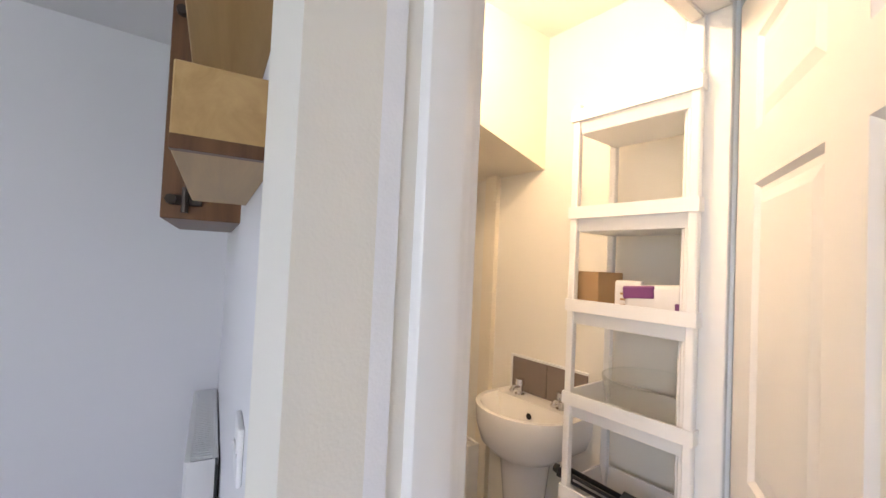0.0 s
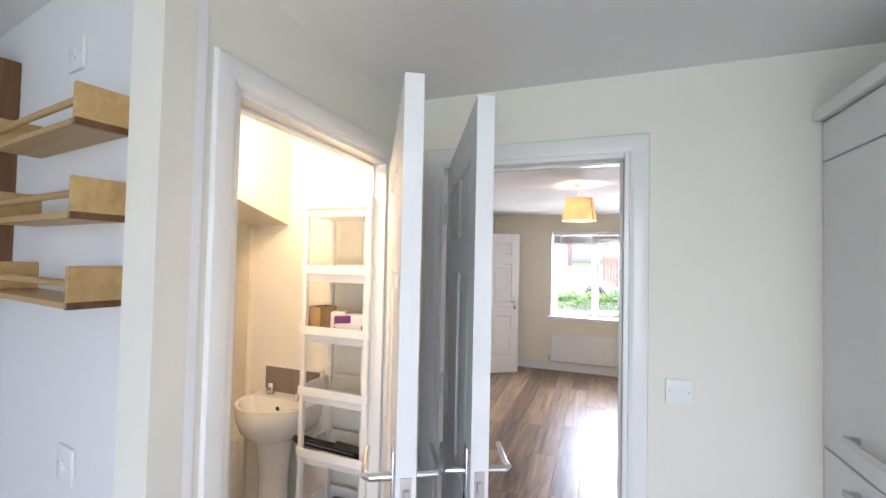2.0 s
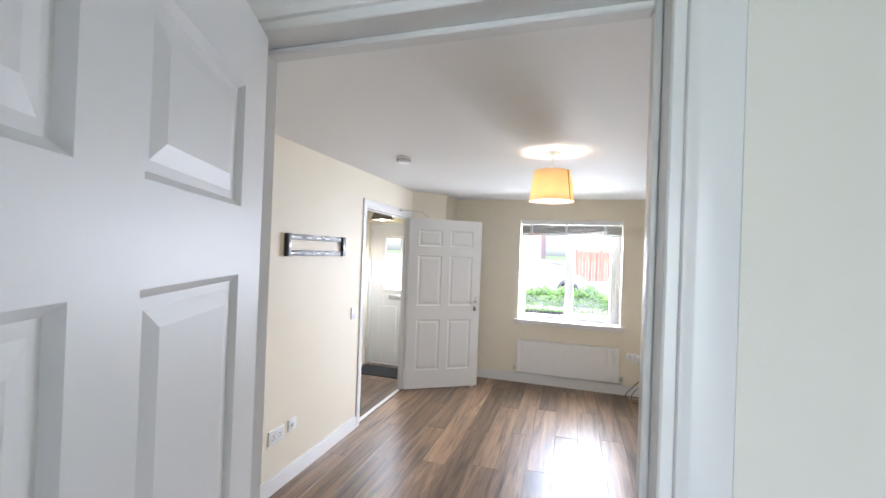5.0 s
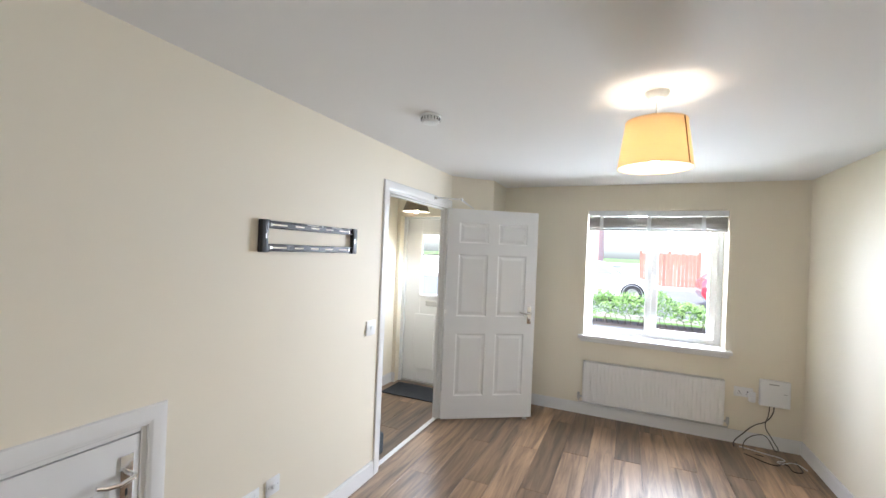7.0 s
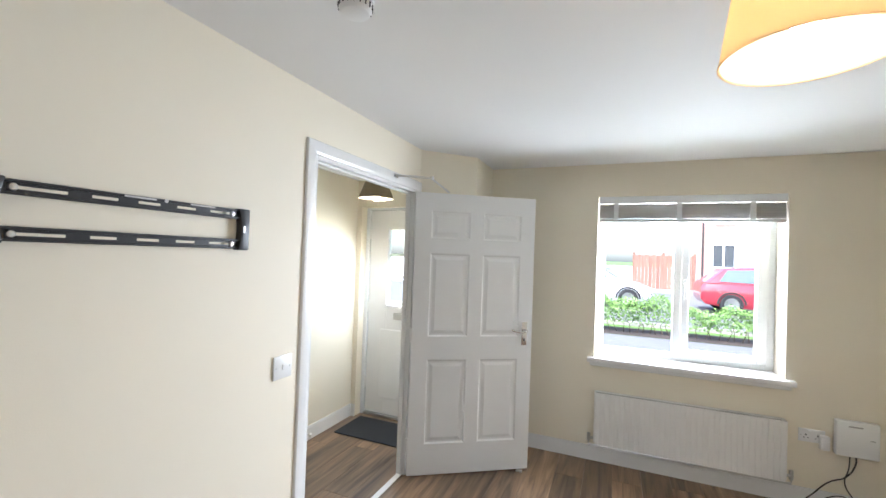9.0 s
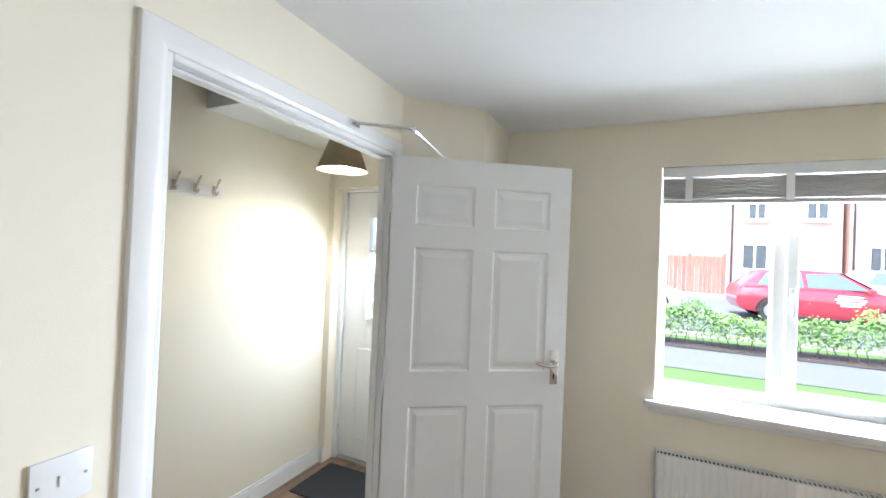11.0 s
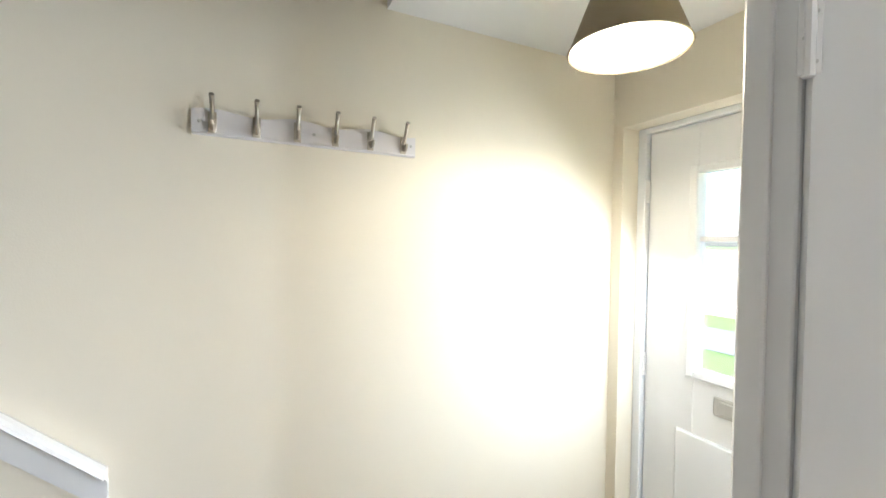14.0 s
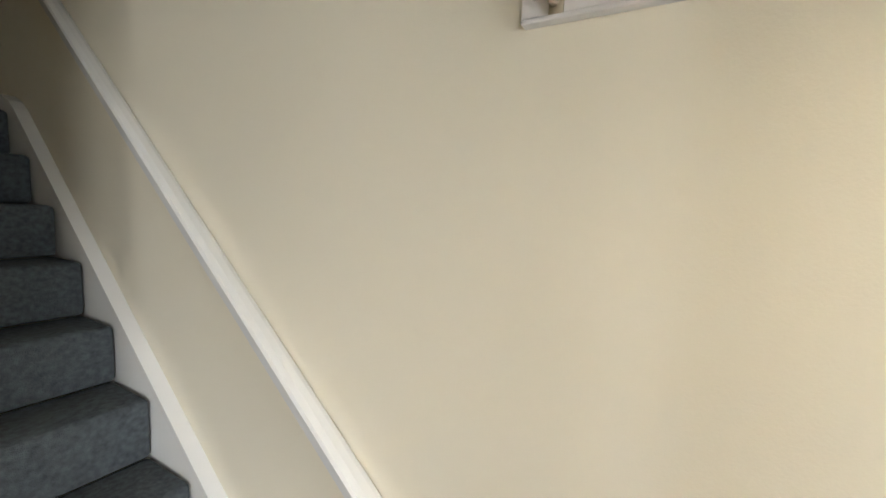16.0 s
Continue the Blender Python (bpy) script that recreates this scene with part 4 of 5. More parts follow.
wcab = thing("open_wall_cabinet", "dark stained pine open wall cabinet with old iron hinges", "wall cabinet", RACKWALL @ pose(-WX, -SY, 0))
CX0, CX1, CY = -1.245, -0.615, SY - 0.172
part("side", boxes((CX1 - 0.02, CX1, CY, SY, 1.455, 2.18), bevel=0.002), OLDPINE, wcab)
part("side", boxes((CX0, CX0 + 0.02, CY, SY, 1.455, 2.18), bevel=0.002), OLDPINE, wcab)
part("back", boxes((CX0 + 0.02, CX1 - 0.02, SY - 0.012, SY, 1.455, 2.18)), OLDPINE, wcab)
for z in (1.455, 1.69, 1.93, 2.162):
    part("shelf", boxes((CX0 + 0.02, CX1 - 0.02, CY, SY - 0.012, z, z + 0.018), bevel=0.0015), OLDPINE, wcab)
for z in (1.50, 1.745, 1.955):
    h = part("iron_latch", boxes((CX1, CX1 + 0.006, CY + 0.02, CY + 0.085, z - 0.012, z + 0.012), bevel=0.002), IRON, wcab, "rusty iron hinge", True)
    bm = bmesh.new()
    tube(bm, [(CX1 + 0.012, CY + 0.05, z - 0.03), (CX1 + 0.012, CY + 0.05, z + 0.03)], 0.008, 8)
    tube(bm, [(CX1 + 0.004, CY + 0.02, z), (CX1 + 0.02, CY + 0.02, z)], 0.012, 8)
    part("pin", bm, IRON, h, "", True)

# ---------------------------------------------------------------- cloakroom
VX0, VX1, VY0, VY1 = -0.200, 0.152, 1.075, 1.305
su = thing("shelf_unit", "narrow white plastic six-tier shelf unit", "shelf unit")
for x in (VX0, VX1 - 0.022):
    for y in (VY0, VY1 - 0.022):
        part("post", boxes((x, x + 0.022, y, y + 0.022, 0, 1.872), bevel=0.003), PLASTIC, su, "", True)
TIERS = (0.16, 0.44, 0.715, 0.99, 1.265, 1.54, 1.835)


def tray_shell(z):
    """A basket tray: an outer lip, sides that taper in below it, and a floor."""
    bm = bmesh.new()
    x0, x1, y0, y1 = VX0 - 0.004, VX1 + 0.004, VY0 - 0.004, VY1 + 0.004
    rows = ((0.0, 0.022), (0.0, -0.014), (0.008, -0.014), (0.018, -0.050), (0.024, -0.052), (0.022, -0.046), (0.014, -0.010), (0.007, 0.022))
    rings = [[bm.verts.new(p) for p in ((x0 + i, y0 + i, z + h), (x1 - i, y0 + i, z + h), (x1 - i, y1 - i, z + h), (x0 + i, y1 - i, z + h))] for i, h in rows]
    for n in range(len(rings)):
        p, q = rings[n], rings[(n + 1) % len(rings)]
        if n == 4:
            bm.faces.new(p[::-1])
            bm.faces.new(q)
            continue
        for k in range(4):
            bm.faces.new((p[k], p[(k + 1) % 4], q[(k + 1) % 4], q[k]))
    return bm


for z in TIERS:
    part("tray", tray_shell(z), PLASTIC, su)

z = TIERS[4] - 0.045
bx = thing("cardboard_box", "small open brown cardboard box on the shelf", "box", pose(-0.145, 1.16, z, 0, 0, -12))
part("side", boxes((-0.04, 0.04, -0.05, -0.047, 0, 0.15), bevel=0.0005), CARD, bx)
part("side", boxes((-0.04, 0.04, 0.047, 0.05, 0, 0.15), bevel=0.0005), CARD, bx)
part("side", boxes((-0.04, -0.037, -0.047, 0.047, 0, 0.15), bevel=0.0005), CARD, bx)
part("side", boxes((0.037, 0.04, -0.047, 0.047, 0, 0.15), bevel=0.0005), CARD, bx)
part("base", boxes((-0.037, 0.037, -0.047, 0.047, 0, 0.003)), CARD, bx)
pk = thing("paper_packet", "white paper packet with small grey print", "packet", pose(-0.055, 1.165, z, 0, 0, 20))
part("sleeve", boxes((-0.035, 0.035, -0.03, 0.03, 0, 0.13), bevel=0.006, seg=2), PAPER, pk, "", True)
for k in range(4):
    part("print_bar", boxes((-0.02, 0.015 - 0.004 * k, -0.0312, -0.0295, 0.09 - k * 0.016, 0.096 - k * 0.016)), CARD, pk)
tp = thing("tool_packet", "purple and white printed packet lying on its side", "packet", pose(0.065, 1.18, z + 0.03, 0, 0, 8))
part("packet_body", turned(boxes((-0.11, 0.07, -0.06, 0.06, 0, 0.095), bevel=0.012, seg=3), pose(0, 0, 0, 0, -4, 0)), PAPER, tp, "", True)
part("purple_band", turned(boxes((-0.112, -0.03, -0.0625, 0.0, 0.055, 0.090), bevel=0.004), pose(0, 0, 0.004, 0, -4, 0)), PURPLE, tp)
part("purple_band", turned(boxes((0.015, 0.0725, -0.0625, 0.0, 0.01, 0.05), bevel=0.004), pose(0, 0, 0.0, 0, -4, 0)), PURPLE, tp)
bt = thing("flat_box", "flat black box with a yellow edge", "box", pose(0.06, 1.175, z, 0, 0, 4))
part("carton", boxes((-0.115, 0.07, -0.065, 0.065, 0, 0.028), bevel=0.002), BLACK, bt)
part("yellow_edge", boxes((-0.112, 0.067, -0.0665, -0.064, 0.004, 0.010)), YELLOW, bt)

bo = thing("glass_bowl", "large clear round glass mixing bowl", "bowl", pose(0.015, 1.185, TIERS[3] - 0.045))
part("bowl", lathe([(0, 0.0), (0.07, 0.0), (0.105, 0.025), (0.128, 0.085), (0.138, 0.135), (0.134, 0.136), (0.123, 0.085), (0.10, 0.031), (0.066, 0.006), (0, 0.006)], 40), BOWLGLASS, bo, "", True)
bm = bmesh.new()
tube(bm, [(0.136 * math.cos(a), 0.136 * math.sin(a), 0.136) for a in [2 * math.pi * k / 40 for k in range(41)]], 0.003, 6, False)
part("rim", bm, BOWLGLASS, bo, "", True)

ar = thing("black_bracket_arm", "black metal bracket arm lying across the shelf", "bracket", pose(-0.23, 1.105, 0.745, 0, 10, 14))
part("channel", boxes((0, 0.36, -0.015, 0.015, 0, 0.006), (0, 0.36, -0.017, -0.013, 0, 0.03), (0, 0.36, 0.013, 0.017, 0, 0.03), bevel=0.001), BLACK, ar)
part("slot_strip", boxes((0.05, 0.28, -0.0185, -0.0165, 0.012, 0.018)), STEEL, ar)
part("knob", turned(lathe([(0, 0.014), (0.012, 0.012), (0.014, 0)], 14), pose(-0.003, -0.004, 0.016, 0, -90)), BLACK, ar, "", True)
part("plate", turned(boxes((0.18, 0.34, -0.03, 0.03, 0.031, 0.036), bevel=0.001), pose(0, 0, 0)), BLACK, ar)
single("towel", turned(boxes((-0.12, 0.10, -0.08, 0.08, 0, 0.05), bevel=0.022, seg=3), pose(-0.01, 1.19, TIERS[1] - 0.045)), GREYCLOTH, "folded grey towel on the shelf", "towel", smooth=True)

# wash basin
BX, BY, BZ = -0.470, 1.35, 0.86
ba = thing("wash_basin", "small white ceramic pedestal wash basin", "basin")
W2, D2 = 0.205, 0.30
out = [(-W2, 0)] + [(-W2 * math.cos(a), -0.11 - (D2 - 0.11) * math.sin(a)) for a in [math.pi * k / 20 for k in range(21)]] + [(W2, 0)]


def basin_ring(bm, s, dz, inset=0.0, back=0.0):
    return [bm.verts.new((BX + x * s, BY - 0.001 + min(-back, (y + 0.14) * s - 0.14 if y < -0.001 else -back), BZ + dz)) for x, y in out]


bm = bmesh.new()
rings = [basin_ring(bm, 0.60, -0.17), basin_ring(bm, 0.86, -0.13), basin_ring(bm, 0.97, -0.07), basin_ring(bm, 1.0, -0.012), basin_ring(bm, 0.99, 0.0), basin_ring(bm, 0.89, 0.0, 0, 0.085), basin_ring(bm, 0.84, -0.02, 0, 0.092), basin_ring(bm, 0.66, -0.09, 0, 0.11), basin_ring(bm, 0.3, -0.11, 0, 0.12)]
for a, b in zip(rings, rings[1:]):
    for k in range(len(a)):
        j = (k + 1) % len(a)
        bm.faces.new((a[k], a[j], b[j], b[k]))
bm.faces.new(rings[0][::-1])
bm.faces.new(rings[-1])
bw = part("bowl", bm, CERAMIC, ba, "", True)
part("overflow", turned(lathe([(0, 0.002), (0.011, 0.002), (0.012, 0)], 14), pose(BX, BY - 0.105, BZ - 0.045, 90)), DARKSLOT, bw)
part("pedestal", turned(lathe([(0.105, 0), (0.10, 0.03), (0.082, 0.10), (0.078, 0.5), (0.10, 0.68), (0.12, 0.72)], 28, 1, 0.85), pose(BX, BY - 0.12, 0)), CERAMIC, ba, "", True)
for s in (-1, 1):
    x = BX + s * 0.10
    t = part("tap", turned(lathe([(0, 0.06), (0.017, 0.058), (0.019, 0.035), (0.012, 0.03), (0.013, 0), (0.02, 0), (0.02, -0.004)], 18), pose(x, BY - 0.045, BZ + 0.004)), CHROME, ba, "chrome pillar tap", True)
    bm = bmesh.new()
    tube(bm, [(x, BY - 0.05, BZ + 0.03), (x + 0.0, BY - 0.085, BZ + 0.034), (x, BY - 0.10, BZ + 0.02)], 0.009, 10)
    part("spout", bm, CHROME, t, "", True)

sp = thing("splashback", "two grey-brown wall tiles with white trim", "splashback", kind="structure")
for k in range(2):
    part("tile", boxes((BX - 0.175 + k * 0.178, BX + k * 0.178 - 0.001, BY - 0.009, BY, BZ + 0.002, BZ + 0.135), bevel=0.001), TILE, sp)
part("trim", boxes((BX - 0.18, BX + 0.18, BY - 0.012, BY, BZ + 0.136, BZ + 0.145), (BX - 0.185, BX - 0.176, BY - 0.012, BY, BZ + 0.002, BZ + 0.145), bevel=0.001), PLASTIC, sp)

radiator("radiator", "white panel radiator on the cloakroom wall", 0.74, 0.44, 0.085, pose(-1.56, 1.255, 0.13))
wl = thing("bulkhead_lamp", "round white cloakroom ceiling lamp, lit", "ceiling light", pose(-0.19, 0.67, 0))
part("base", lathe([(0, CE), (0.045, CE), (0.045, CE - 0.025), (0.02, CE - 0.06), (0, CE - 0.06)], 24), PLASTIC, wl, "", True)
part("bulb", turned(lathe([(0, -0.05), (0.02, -0.045), (0.03, -0.02), (0.026, 0.01), (0.014, 0.04), (0, 0.04)], 20), pose(0, 0, CE - 0.10)), BULB, wl, "lit bulb", True).visible_shadow = False

# ---------------------------------------------------------------- outdoors
GRASS = material("lawn_grass", (0.085, 0.16, 0.03), 0.9, vary=0.4, scale=3, bump=0.6, bscale=60)
ASPHALT = material("grey_path_asphalt", (0.12, 0.123, 0.125), 0.9, vary=0.2, scale=9, bump=0.2, bscale=150)
LEAF = material("hedge_leaf", (0.12, 0.22, 0.04), 0.5, vary=0.5, scale=9, bump=0)
TWIG = material("hedge_twig", (0.07, 0.045, 0.025), 0.9)
REDPAINT = material("red_car_paint", (0.36, 0.03, 0.045), 0.22, vary=0.03, bump=0, coat=0.6)
WHITEPAINT = material("white_car_paint", (0.75, 0.76, 0.77), 0.2, vary=0.02, bump=0, coat=0.6)
CARGLASS = material("tinted_car_glass", (0.10, 0.13, 0.14), 0.05, vary=0.05, bump=0)
TYRE = material("tyre_rubber", (0.02, 0.02, 0.021), 0.85, bump=0)
FENCE = wood("red_brown_fence_board", (0.17, 0.085, 0.06), (0.27, 0.15, 0.11), 2, 0.8, 8, 0.15)
ROOFTILE = material("grey_roof_tile", (0.12, 0.115, 0.115), 0.85, vary=0.25, scale=4, bump=0.2, bscale=20)
DARKPANE = material("dark_house_glass", (0.05, 0.06, 0.07), 0.06, vary=0.1, bump=0)


def brick_material():
    m = material("red_brick", (0.36, 0.15, 0.10), 0.88, bump=0)
    n, l = m.node_tree.nodes, m.node_tree.links
    tc, mp, br = n.new("ShaderNodeTexCoord"), n.new("ShaderNodeMapping"), n.new("ShaderNodeTexBrick")
    sep, along, wall_uv = n.new("ShaderNodeSeparateXYZ"), n.new("ShaderNodeMath"), n.new("ShaderNodeCombineXYZ")
    br.inputs["Scale"].default_value = 4.4
    br.inputs["Color1"].default_value, br.inputs["Color2"].default_value = (0.44, 0.25, 0.20, 1), (0.38, 0.21, 0.17, 1)
    br.inputs["Mortar"].default_value = (0.5, 0.46, 0.42, 1)
    br.inputs["Mortar Size"].default_value = 0.012
    l.new(tc.outputs["Object"], sep.inputs[0])
    l.new(sep.outputs[0], along.inputs[0])
    l.new(sep.outputs[1], along.inputs[1])
    l.new(along.outputs[0], wall_uv.inputs[0])
    l.new(sep.outputs[2], wall_uv.inputs[1])
    l.new(wall_uv.outputs[0], mp.inputs[0])
    l.new(mp.outputs[0], br.inputs["Vector"])
    l.new(br.outputs[0], n["Principled BSDF"].inputs["Base Color"])
    return m


BRICK = brick_material()


def ground_height(y):
    steps = ((6.2, -0.15), (11.8, -0.22), (13.6, -0.18), (17.0, 0.0), (21.0, 0.10), (26.0, 0.55), (60.0, 1.0), (900.0, 1.0))
    for (a, p), (b, q) in zip(steps, steps[1:]):
        if y <= b:
            return p + (q - p) * max(0, (y - a) / (b - a))
    return 1.0


def strip(ys, x0, x1, lift):
    bm = bmesh.new()
    prev = None
    for y in ys:
        row = [bm.verts.new((x0, y, ground_height(y) + lift)), bm.verts.new((x1, y, ground_height(y) + lift))]
        if prev:
            bm.faces.new((prev[0], prev[1], row[1], row[0]))
        prev = row
    return bm


bm = strip((-600.0, 6.2, 11.8, 13.6, 17.0, 21.0, 26.0, 60.0, 900.0), -600, 600, 0)
single("ground", bm, GRASS, "green lawn and verge reaching to the distance", "lawn", "structure")
single("pavement", strip((11.35, 11.8, 13.15), -60, 60, 0.012), ASPHALT, "grey asphalt footpath beyond the lawn", "path", "structure")
single("road", strip((14.6, 17.0, 20.4, 21.0, 22.6), -80, 80, 0.014), ASPHALT, "grey asphalt road with parked cars", "road", "structure")
for y in (14.5, 22.6):
    single("kerb", boxes((-80, 80, y, y + 0.12, ground_height(y) - 0.1, ground_height(y) + 0.11), bevel=0.01), material("kerb_concrete", (0.35, 0.34, 0.32), 0.9, vary=0.15), "pale concrete kerb along the road", "kerb", "structure")

single("driveway", strip((22.75, 26.0, 60.0), -60, 60, 0.02), material("pale_concrete_drive", (0.42, 0.41, 0.39), 0.9, vary=0.15, scale=2, bump=0.2, bscale=60), "pale concrete forecourt before the houses", "driveway", "structure")

# low hedge
rng = np.random.default_rng(4)
n = 15000
px = rng.uniform(-4.0, 9.0, n)
top = 0.50 + 0.10 * np.sin(px * 1.7) + 0.08 * np.sin(px * 4.3 + 1) + 0.06 * np.sin(px * 9.1)
py = 13.55 + rng.normal(0, 0.20, n) * (0.7 + 0.3 * np.sin(px * 3.1))
pz = 0.01 + (top + 0.10) * rng.uniform(0.05, 1.0, n) ** 0.75 + rng.normal(0, 0.03, n)
verts, faces = [], []
for i in range(n):
    a, b = rng.uniform(0, 6.28), rng.uniform(-0.9, 0.9)
    s = rng.uniform(0.045, 0.085)
    d = Vector((math.cos(a) * math.cos(b), math.sin(a) * math.cos(b), math.sin(b)))
    w = d.orthogonal().normalized() * s * 0.32
    c = Vector((px[i], py[i], pz[i]))
    k = len(verts)
    verts += [c - d * s * 0.5, c + w, c + d * s * 0.5, c - w]
    faces.append((k, k + 1, k + 2, k + 3))
me = bpy.data.meshes.new("hedge_leaves")
me.from_pydata(verts, [], faces)
me.materials.append(LEAF)
tagged(new("hedge", me), "low leafy green hedge beside the footpath", "hedge", kind="stuff")
bm = bmesh.new()
for k in range(90):
    x = -3.9 + k * 0.142
    tube(bm, [(x, 13.55, -0.2), (x + rng.uniform(-0.1, 0.1), 13.55 + rng.uniform(-0.15, 0.15), 0.05), (x + rng.uniform(-0.2, 0.2), 13.65 + rng.uniform(-0.1, 0.2), 0.25)], [0.012, 0.008, 0.003], 5)
single("hedge_stems", bm, TWIG, "thin brown hedge stems rising from soil", "hedge", "stuff")
single("planting_bed", strip((13.16, 14.1), -4.2, 9.2, 0.02), material("dark_soil", (0.04, 0.03, 0.022), 0.95, vary=0.3, scale=12, bump=0.6, bscale=40), "dark soil bed under the hedge", "soil", "structure")


def car(label, paint, m, writing=False):
    """A hatchback 4.2 m long, x forwards, standing on z = 0."""
    c = thing("car", label, "car", m, group="cars parked along the road")
    sect = [(-2.08, 0.45, 0.80, 0.78), (-1.95, 0.28, 0.98, 0.84), (-1.3, 0.20, 0.98, 0.87), (0.0, 0.18, 0.95, 0.88), (0.95, 0.20, 0.92, 0.87), (1.65, 0.25, 0.80, 0.83), (2.0, 0.32, 0.68, 0.74), (2.10, 0.42, 0.58, 0.62)]
    bm = bmesh.new()
    rings = []
    for x, z0, z1, hw in sect:
        rings.append([bm.verts.new((x, y * hw, z)) for y, z in ((-0.9, z0), (-1, z0 + 0.14), (-1.0, z1 - 0.16), (-0.92, z1), (0.92, z1), (1.0, z1 - 0.16), (1, z0 + 0.14), (0.9, z0))])
    for a, b in zip(rings, rings[1:]):
        for k in range(8):
            bm.faces.new((a[k], a[(k + 1) % 8], b[(k + 1) % 8], b[k]))
    bm.faces.new(rings[0])
    bm.faces.new(rings[-1][::-1])
    body = part("body", bm, paint, c, "", True)
    cab = [(-1.92, 0.96, 0.97, 0.80), (-1.45, 0.96, 1.40, 0.66), (-0.6, 0.95, 1.46, 0.64), (0.2, 0.94, 1.42, 0.64), (0.98, 0.90, 0.93, 0.76)]
    bm = bmesh.new()
    rings = []
    for x, z0, z1, hw in cab:
        rings.append([bm.verts.new(p) for p in ((x, -0.84, z0 - 0.02), (x, -hw, z1 - 0.03), (x, -hw + 0.08, z1), (x, hw - 0.08, z1), (x, hw, z1 - 0.03), (x, 0.84, z0 - 0.02))])
    for a, b in zip(rings, rings[1:]):
        for k in range(5):
            bm.faces.new((a[k], a[k + 1], b[k + 1], b[k]))
    part("cabin", bm, paint, c, "", True)
    for s in (-1, 1):
        for xa, xb, xc, xd in ((-1.62, -1.38, -0.62, -0.60), (-0.50, -0.52, 0.16, 0.74)):
            bm = bmesh.new()
            q = [(xa, 0.99), (xb, 1.35), (xc, 1.39), (xd, 0.97)]
            bm.faces.new([bm.verts.new((x, s * (0.852 - (z - 0.93) * 0.40), z)) for x, z in q])
            g = part("side_window", bm, CARGLASS, c)
            g.modifiers.new("thickness", "SOLIDIFY").thickness = 0.012
        wm = part("mirror", turned(boxes((-0.06, 0.06, -0.09, 0.09, -0.06, 0.06), bevel=0.03, seg=2), pose(0.72, s * 0.97, 0.98)), paint, c, "", True)
        part("headlight", turned(boxes((-0.12, 0.12, -0.10, 0.10, -0.05, 0.05), bevel=0.03, seg=2), pose(1.88, s * 0.60, 0.62)), CARGLASS, c, "", True)
        part("tail_light", turned(boxes((-0.05, 0.05, -0.08, 0.08, -0.10, 0.10), bevel=0.02, seg=2), pose(-2.0, s * 0.66, 0.80)), REDPAINT, c, "", True)
        for x in (-1.28, 1.32):
            w = part("wheel", turned(lathe([(0.19, -0.09), (0.29, -0.095), (0.31, -0.07), (0.31, 0.07), (0.29, 0.095), (0.19, 0.09)], 28), pose(x, s * 0.80, 0.31, 90)), TYRE, c, "", True)
            part("rim", turned(lathe([(0, 0.05), (0.05, 0.06), (0.19, 0.07), (0.20, 0.09)], 20), pose(x, s * 0.80 + s * 0.015, 0.31, -s * 90)), STEEL, w, "silver wheel rim", True)
            arch = bmesh.new()
            tube(arch, [(x + 0.36 * math.cos(a), s * 0.872, 0.31 + 0.36 * math.sin(a)) for a in [math.pi * k / 12 for k in range(13)]], 0.028, 6)
            part("wheel_arch", arch, TYRE, c, "", True)
    bm = bmesh.new()
    bm.faces.new([bm.verts.new(p) for p in ((1.0, -0.68, 0.955), (1.0, 0.68, 0.955), (0.27, 0.58, 1.41), (0.27, -0.58, 1.41))])
    part("windscreen", bm, CARGLASS, c).modifiers.new("thickness", "SOLIDIFY").thickness = 0.012
    if writing:
        for k, (w, z) in enumerate(((0.5, 0.80), (0.62, 0.72), (0.55, 0.64), (0.40, 0.57))):
            part("lettering_bar", boxes((0.35 - w / 2, 0.35 + w / 2, -0.886, -0.881, z - 0.022, z + 0.022)), WHITEPAINT, c, "white lettering on the door")
    return c


# cars stand with their flank to the house
car("red hatchback with white door lettering parked on the road", REDPAINT, pose(5.15, 18.4, ground_height(18.4) + 0.015), True)
car("white hatchback parked on the road", WHITEPAINT, pose(-0.35, 18.2, ground_height(18.2) + 0.015, 0, 0, 0))
car("white hatchback parked behind the red car", WHITEPAINT, pose(8.6, 21.3, ground_height(21.3) + 0.015))

# boarded fence
fe = thing("fence", "red-brown vertical board fence across the road", "fence")
board = mesh_of("board", boxes((0, 0.145, -0.012, 0.012, 0, 1.55), bevel=0.004), FENCE)
for k in range(16):
    b = new("board", board)
    b.parent = fe
    b.matrix_basis = pose(1.35 + k * 0.155, 23.6, ground_height(23.6) + 0.03 * (k % 2))
for k in range(3):
    part("post", boxes((1.30 + k * 1.22, 1.40 + k * 1.22, 23.63, 23.73, ground_height(23.6), ground_height(23.6) + 1.68), bevel=0.005), FENCE, fe)
for z in (0.3, 1.25):
    part("rail", boxes((1.3, 3.85, 23.613, 23.65, ground_height(23.6) + z, ground_height(23.6) + z + 0.08), bevel=0.004), FENCE, fe)


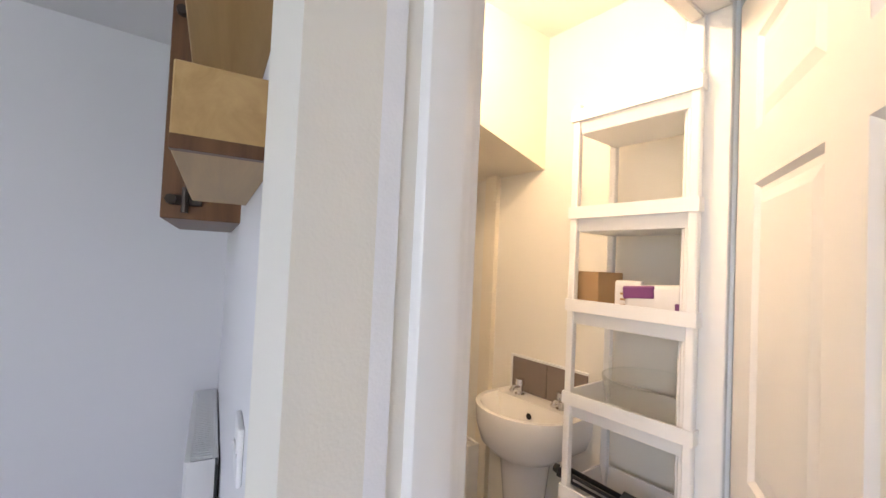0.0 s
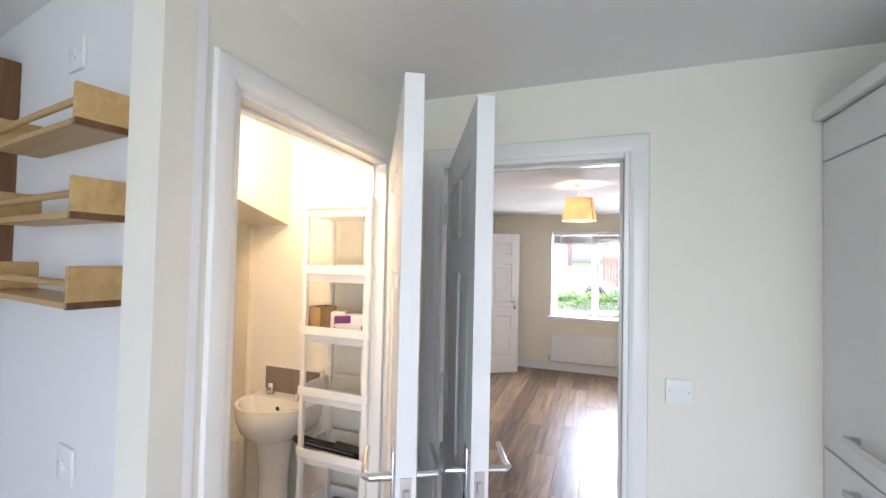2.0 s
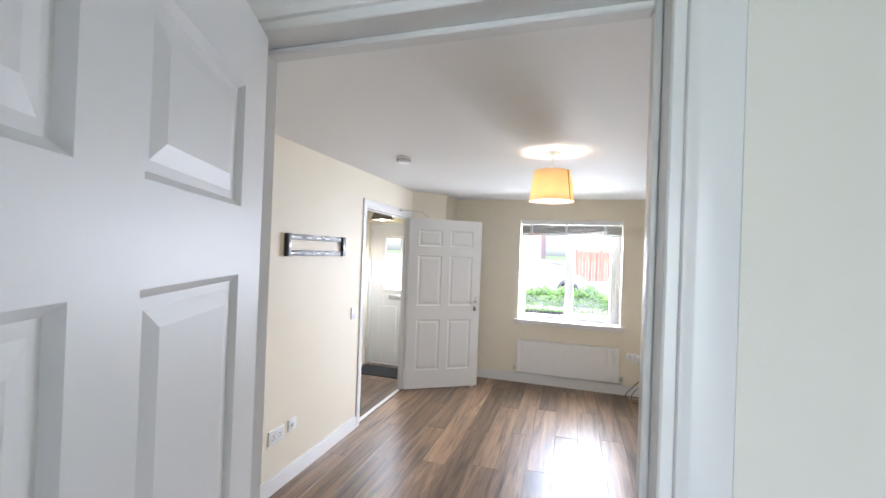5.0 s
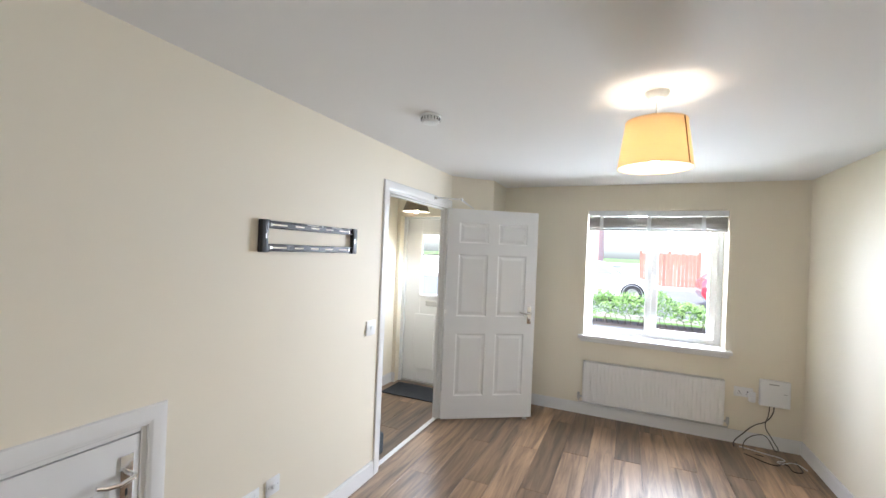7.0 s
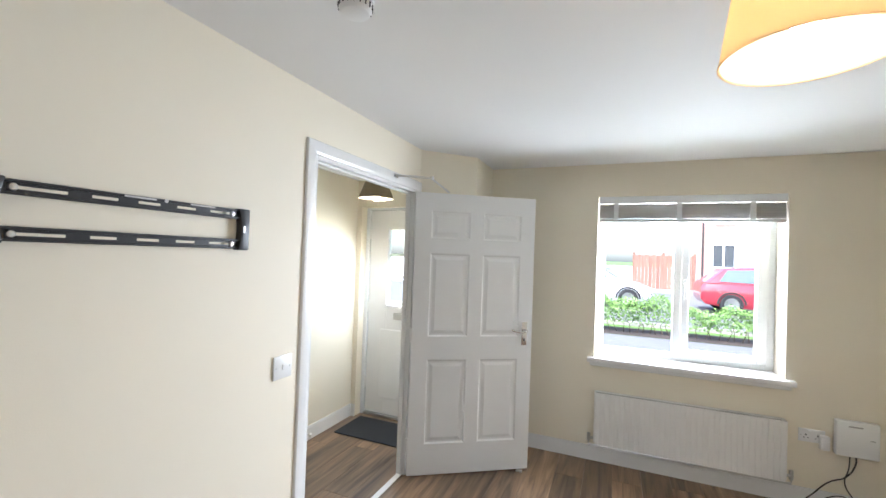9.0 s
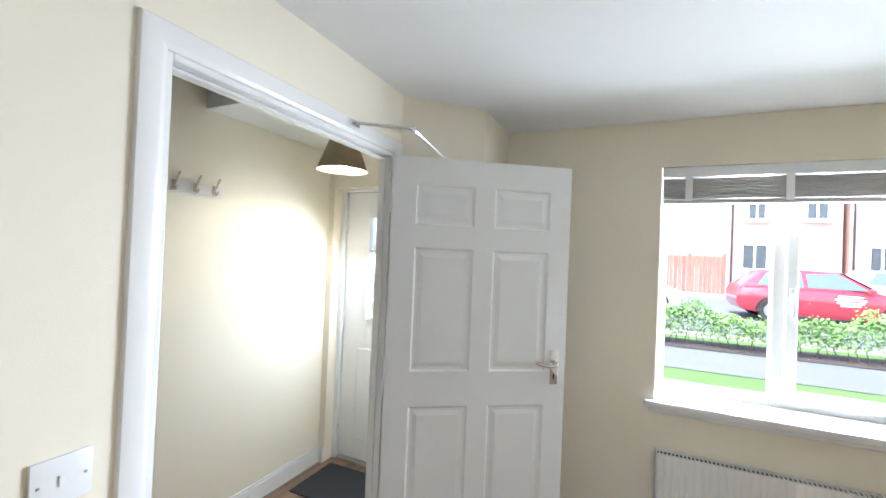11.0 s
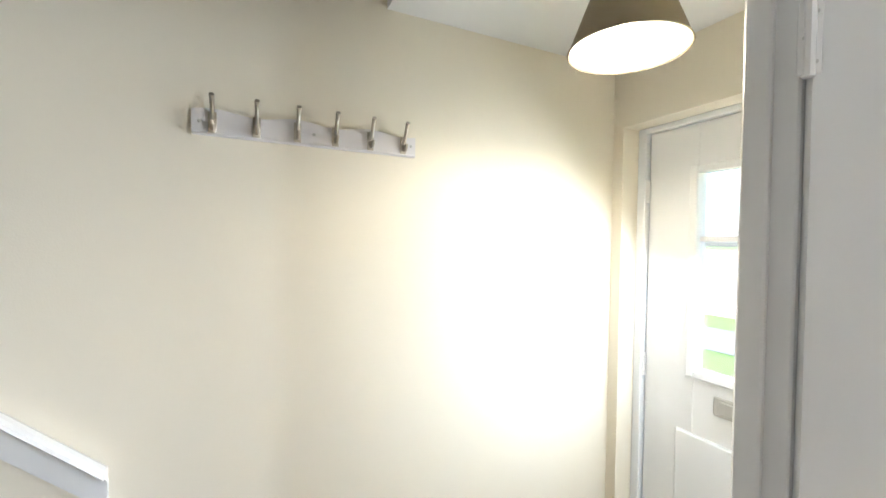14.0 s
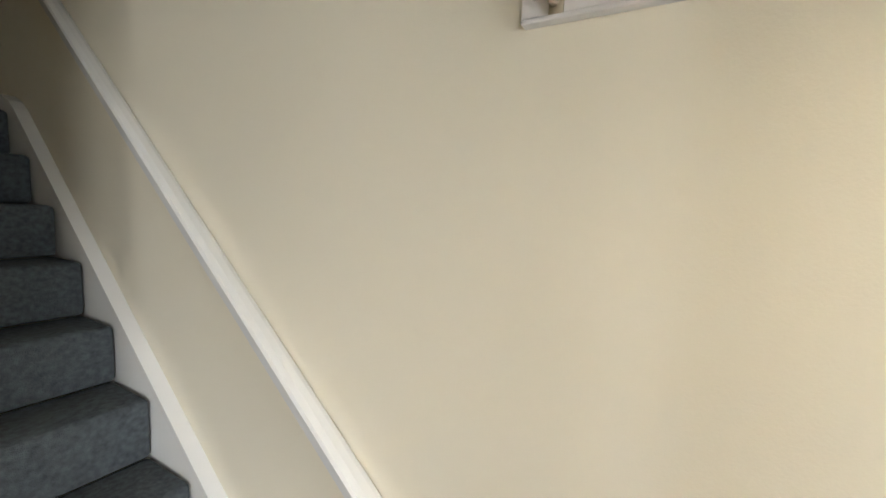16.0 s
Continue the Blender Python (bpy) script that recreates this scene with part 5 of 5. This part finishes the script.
def house(label, x, y, w, z, eave, openings, porch=None, d=8.0):
    h = thing("house", label, "house", pose(x, y, z), group="houses across the road")
    part("wall", boxes((0, w, 0, d, -0.5, eave)), BRICK, h)
    bm = bmesh.new()
    ridge = eave + d * 0.36
    a = [bm.verts.new(p) for p in ((-0.25, -0.35, eave - 0.08), (w + 0.25, -0.35, eave - 0.08), (w + 0.25, d / 2, ridge), (-0.25, d / 2, ridge))]
    b = [bm.verts.new(p) for p in ((-0.25, d + 0.35, eave - 0.08), (w + 0.25, d + 0.35, eave - 0.08))]
    bm.faces.new(a)
    bm.faces.new((a[3], a[2], b[1], b[0]))
    r = part("roof", bm, ROOFTILE, h, "grey tiled pitched roof")
    r.modifiers.new("thickness", "SOLIDIFY").thickness = 0.12
    part("gable", prism(((0, 0), (d, 0), (d / 2, ridge - eave)), 0, 0.2), BRICK, h, "", False, Matrix(((0, 0, 1, 0), (1, 0, 0, 0), (0, 1, 0, eave - 0.02), (0, 0, 0, 1))))
    part("fascia", boxes((-0.25, w + 0.25, -0.38, -0.33, eave - 0.25, eave - 0.05)), UPVC, h, "white fascia board")
    bm = bmesh.new()
    tube(bm, [(0.12, -0.06, 0), (0.12, -0.06, eave - 0.1)], 0.04, 8)
    part("downpipe", bm, BLACK, h, "black downpipe")
    for wx, wz, ww, wh, kind in openings:
        o = part("window" if kind == "w" else "door", boxes((wx, wx + 0.09, -0.05, 0.05, wz, wz + wh), (wx + ww - 0.09, wx + ww, -0.05, 0.05, wz, wz + wh), (wx + 0.09, wx + ww - 0.09, -0.05, 0.05, wz + wh - 0.09, wz + wh), (wx + 0.09, wx + ww - 0.09, -0.05, 0.05, wz, wz + 0.09), (wx + ww / 2 - 0.04, wx + ww / 2 + 0.04, -0.05, 0.05, wz + 0.09, wz + wh - 0.09)), UPVC, h, "white framed window" if kind == "w" else "white door")
        part("pane", boxes((wx + 0.08, wx + ww - 0.08, -0.02, 0.0, wz + 0.08, wz + wh - 0.08)), DARKPANE if kind == "w" else UPVC, o)
        part("sill", boxes((wx - 0.08, wx + ww + 0.08, -0.12, -0.05, wz - 0.10, wz - 0.005)), UPVC, o)
    if porch:
        px0, pw, pz = porch
        bm = bmesh.new()
        pts = ((px0 - 0.2, pz), (px0 + pw + 0.2, pz), (px0 + pw / 2, pz + 0.75))
        f0 = [bm.verts.new((x_, -1.0, z_)) for x_, z_ in pts]
        f1 = [bm.verts.new((x_, -0.01, z_)) for x_, z_ in pts]
        for i in range(3):
            bm.faces.new((f0[i], f0[(i + 1) % 3], f1[(i + 1) % 3], f1[i]))
        bm.faces.new(f0)
        bm.faces.new(f1[::-1])
        p = part("porch_canopy", bm, UPVC, h, "white gabled porch canopy")
        bm = bmesh.new()
        for a_, b_ in ((0, 2), (2, 1)):
            (xa, za), (xb, zb) = pts[a_], pts[b_]
            v = [bm.verts.new(q) for q in ((xa, -1.06, za + 0.03), (xb, -1.06, zb + 0.05), (xb, 0, zb + 0.05), (xa, 0, za + 0.03))]
            bm.faces.new(v)
        part("canopy_roof", bm, ROOFTILE, p).modifiers.new("thickness", "SOLIDIFY").thickness = 0.06
    return h


gz = ground_height(27)
house("red brick house with a white gabled porch", 9.1, 27.5, 7.0, gz, 5.2, ((0.6, 0.8, 0.95, 1.3, "w"), (1.1, 3.2, 0.8, 1.1, "w"), (2.2, 0.0, 1.0, 2.1, "d"), (3.9, 0.8, 1.6, 1.3, "w"), (4.2, 3.2, 1.1, 1.1, "w")), (1.9, 1.6, 2.35))
house("red brick terraced house with white windows", 4.6, 27.5, 4.25, gz, 5.2, ((0.5, 0.8, 1.1, 1.3, "w"), (0.7, 3.2, 0.8, 1.1, "w"), (2.6, 0.0, 1.0, 2.1, "d"), (2.9, 3.2, 0.9, 1.1, "w")))
house("pale far brick house beyond the road", -9.5, 38.0, 8.0, ground_height(38), 5.2, ((0.8, 0.8, 1.4, 1.3, "w"), (0.8, 3.2, 1.2, 1.1, "w"), (4.6, 0.8, 1.4, 1.3, "w"), (4.6, 3.2, 1.2, 1.1, "w")))

# ---------------------------------------------------------------- floor planks
plank_cache = {}


def plank(x, y, w, length):
    key = (round(w, 3), round(length, 3))
    if key not in plank_cache:
        plank_cache[key] = mesh_of("plank", boxes((0.0006, w - 0.0006, 0.0006, length - 0.0006, -0.012, 0.0), bevel=0.0012), LAMINATE)
    ob = new("plank", plank_cache[key])
    ob.parent = floor
    ob.matrix_basis = pose(x, y, 0)


def lay(x0, x1, y0, y1, width=0.192, board=1.285, start=0.0):
    x, r = x0, 0
    while x < x1 - 0.01:
        w = min(width, x1 - x)
        y = y0 - ((start + r * 0.47) % 1.0) * board
        while y < y1 - 0.01:
            a, b = max(y, y0), min(y + board, y1)
            if b - a > 0.02:
                plank(x, a, w, b - a)
            y += board
        x += width
        r += 1


lay(LX, RX, KY1 - 0.04, FY, start=0.3)
lay(HX, LX, 4.05, FY, start=0.1)
lay(-1.65, -0.79, FY, FY + 0.03, board=0.9)
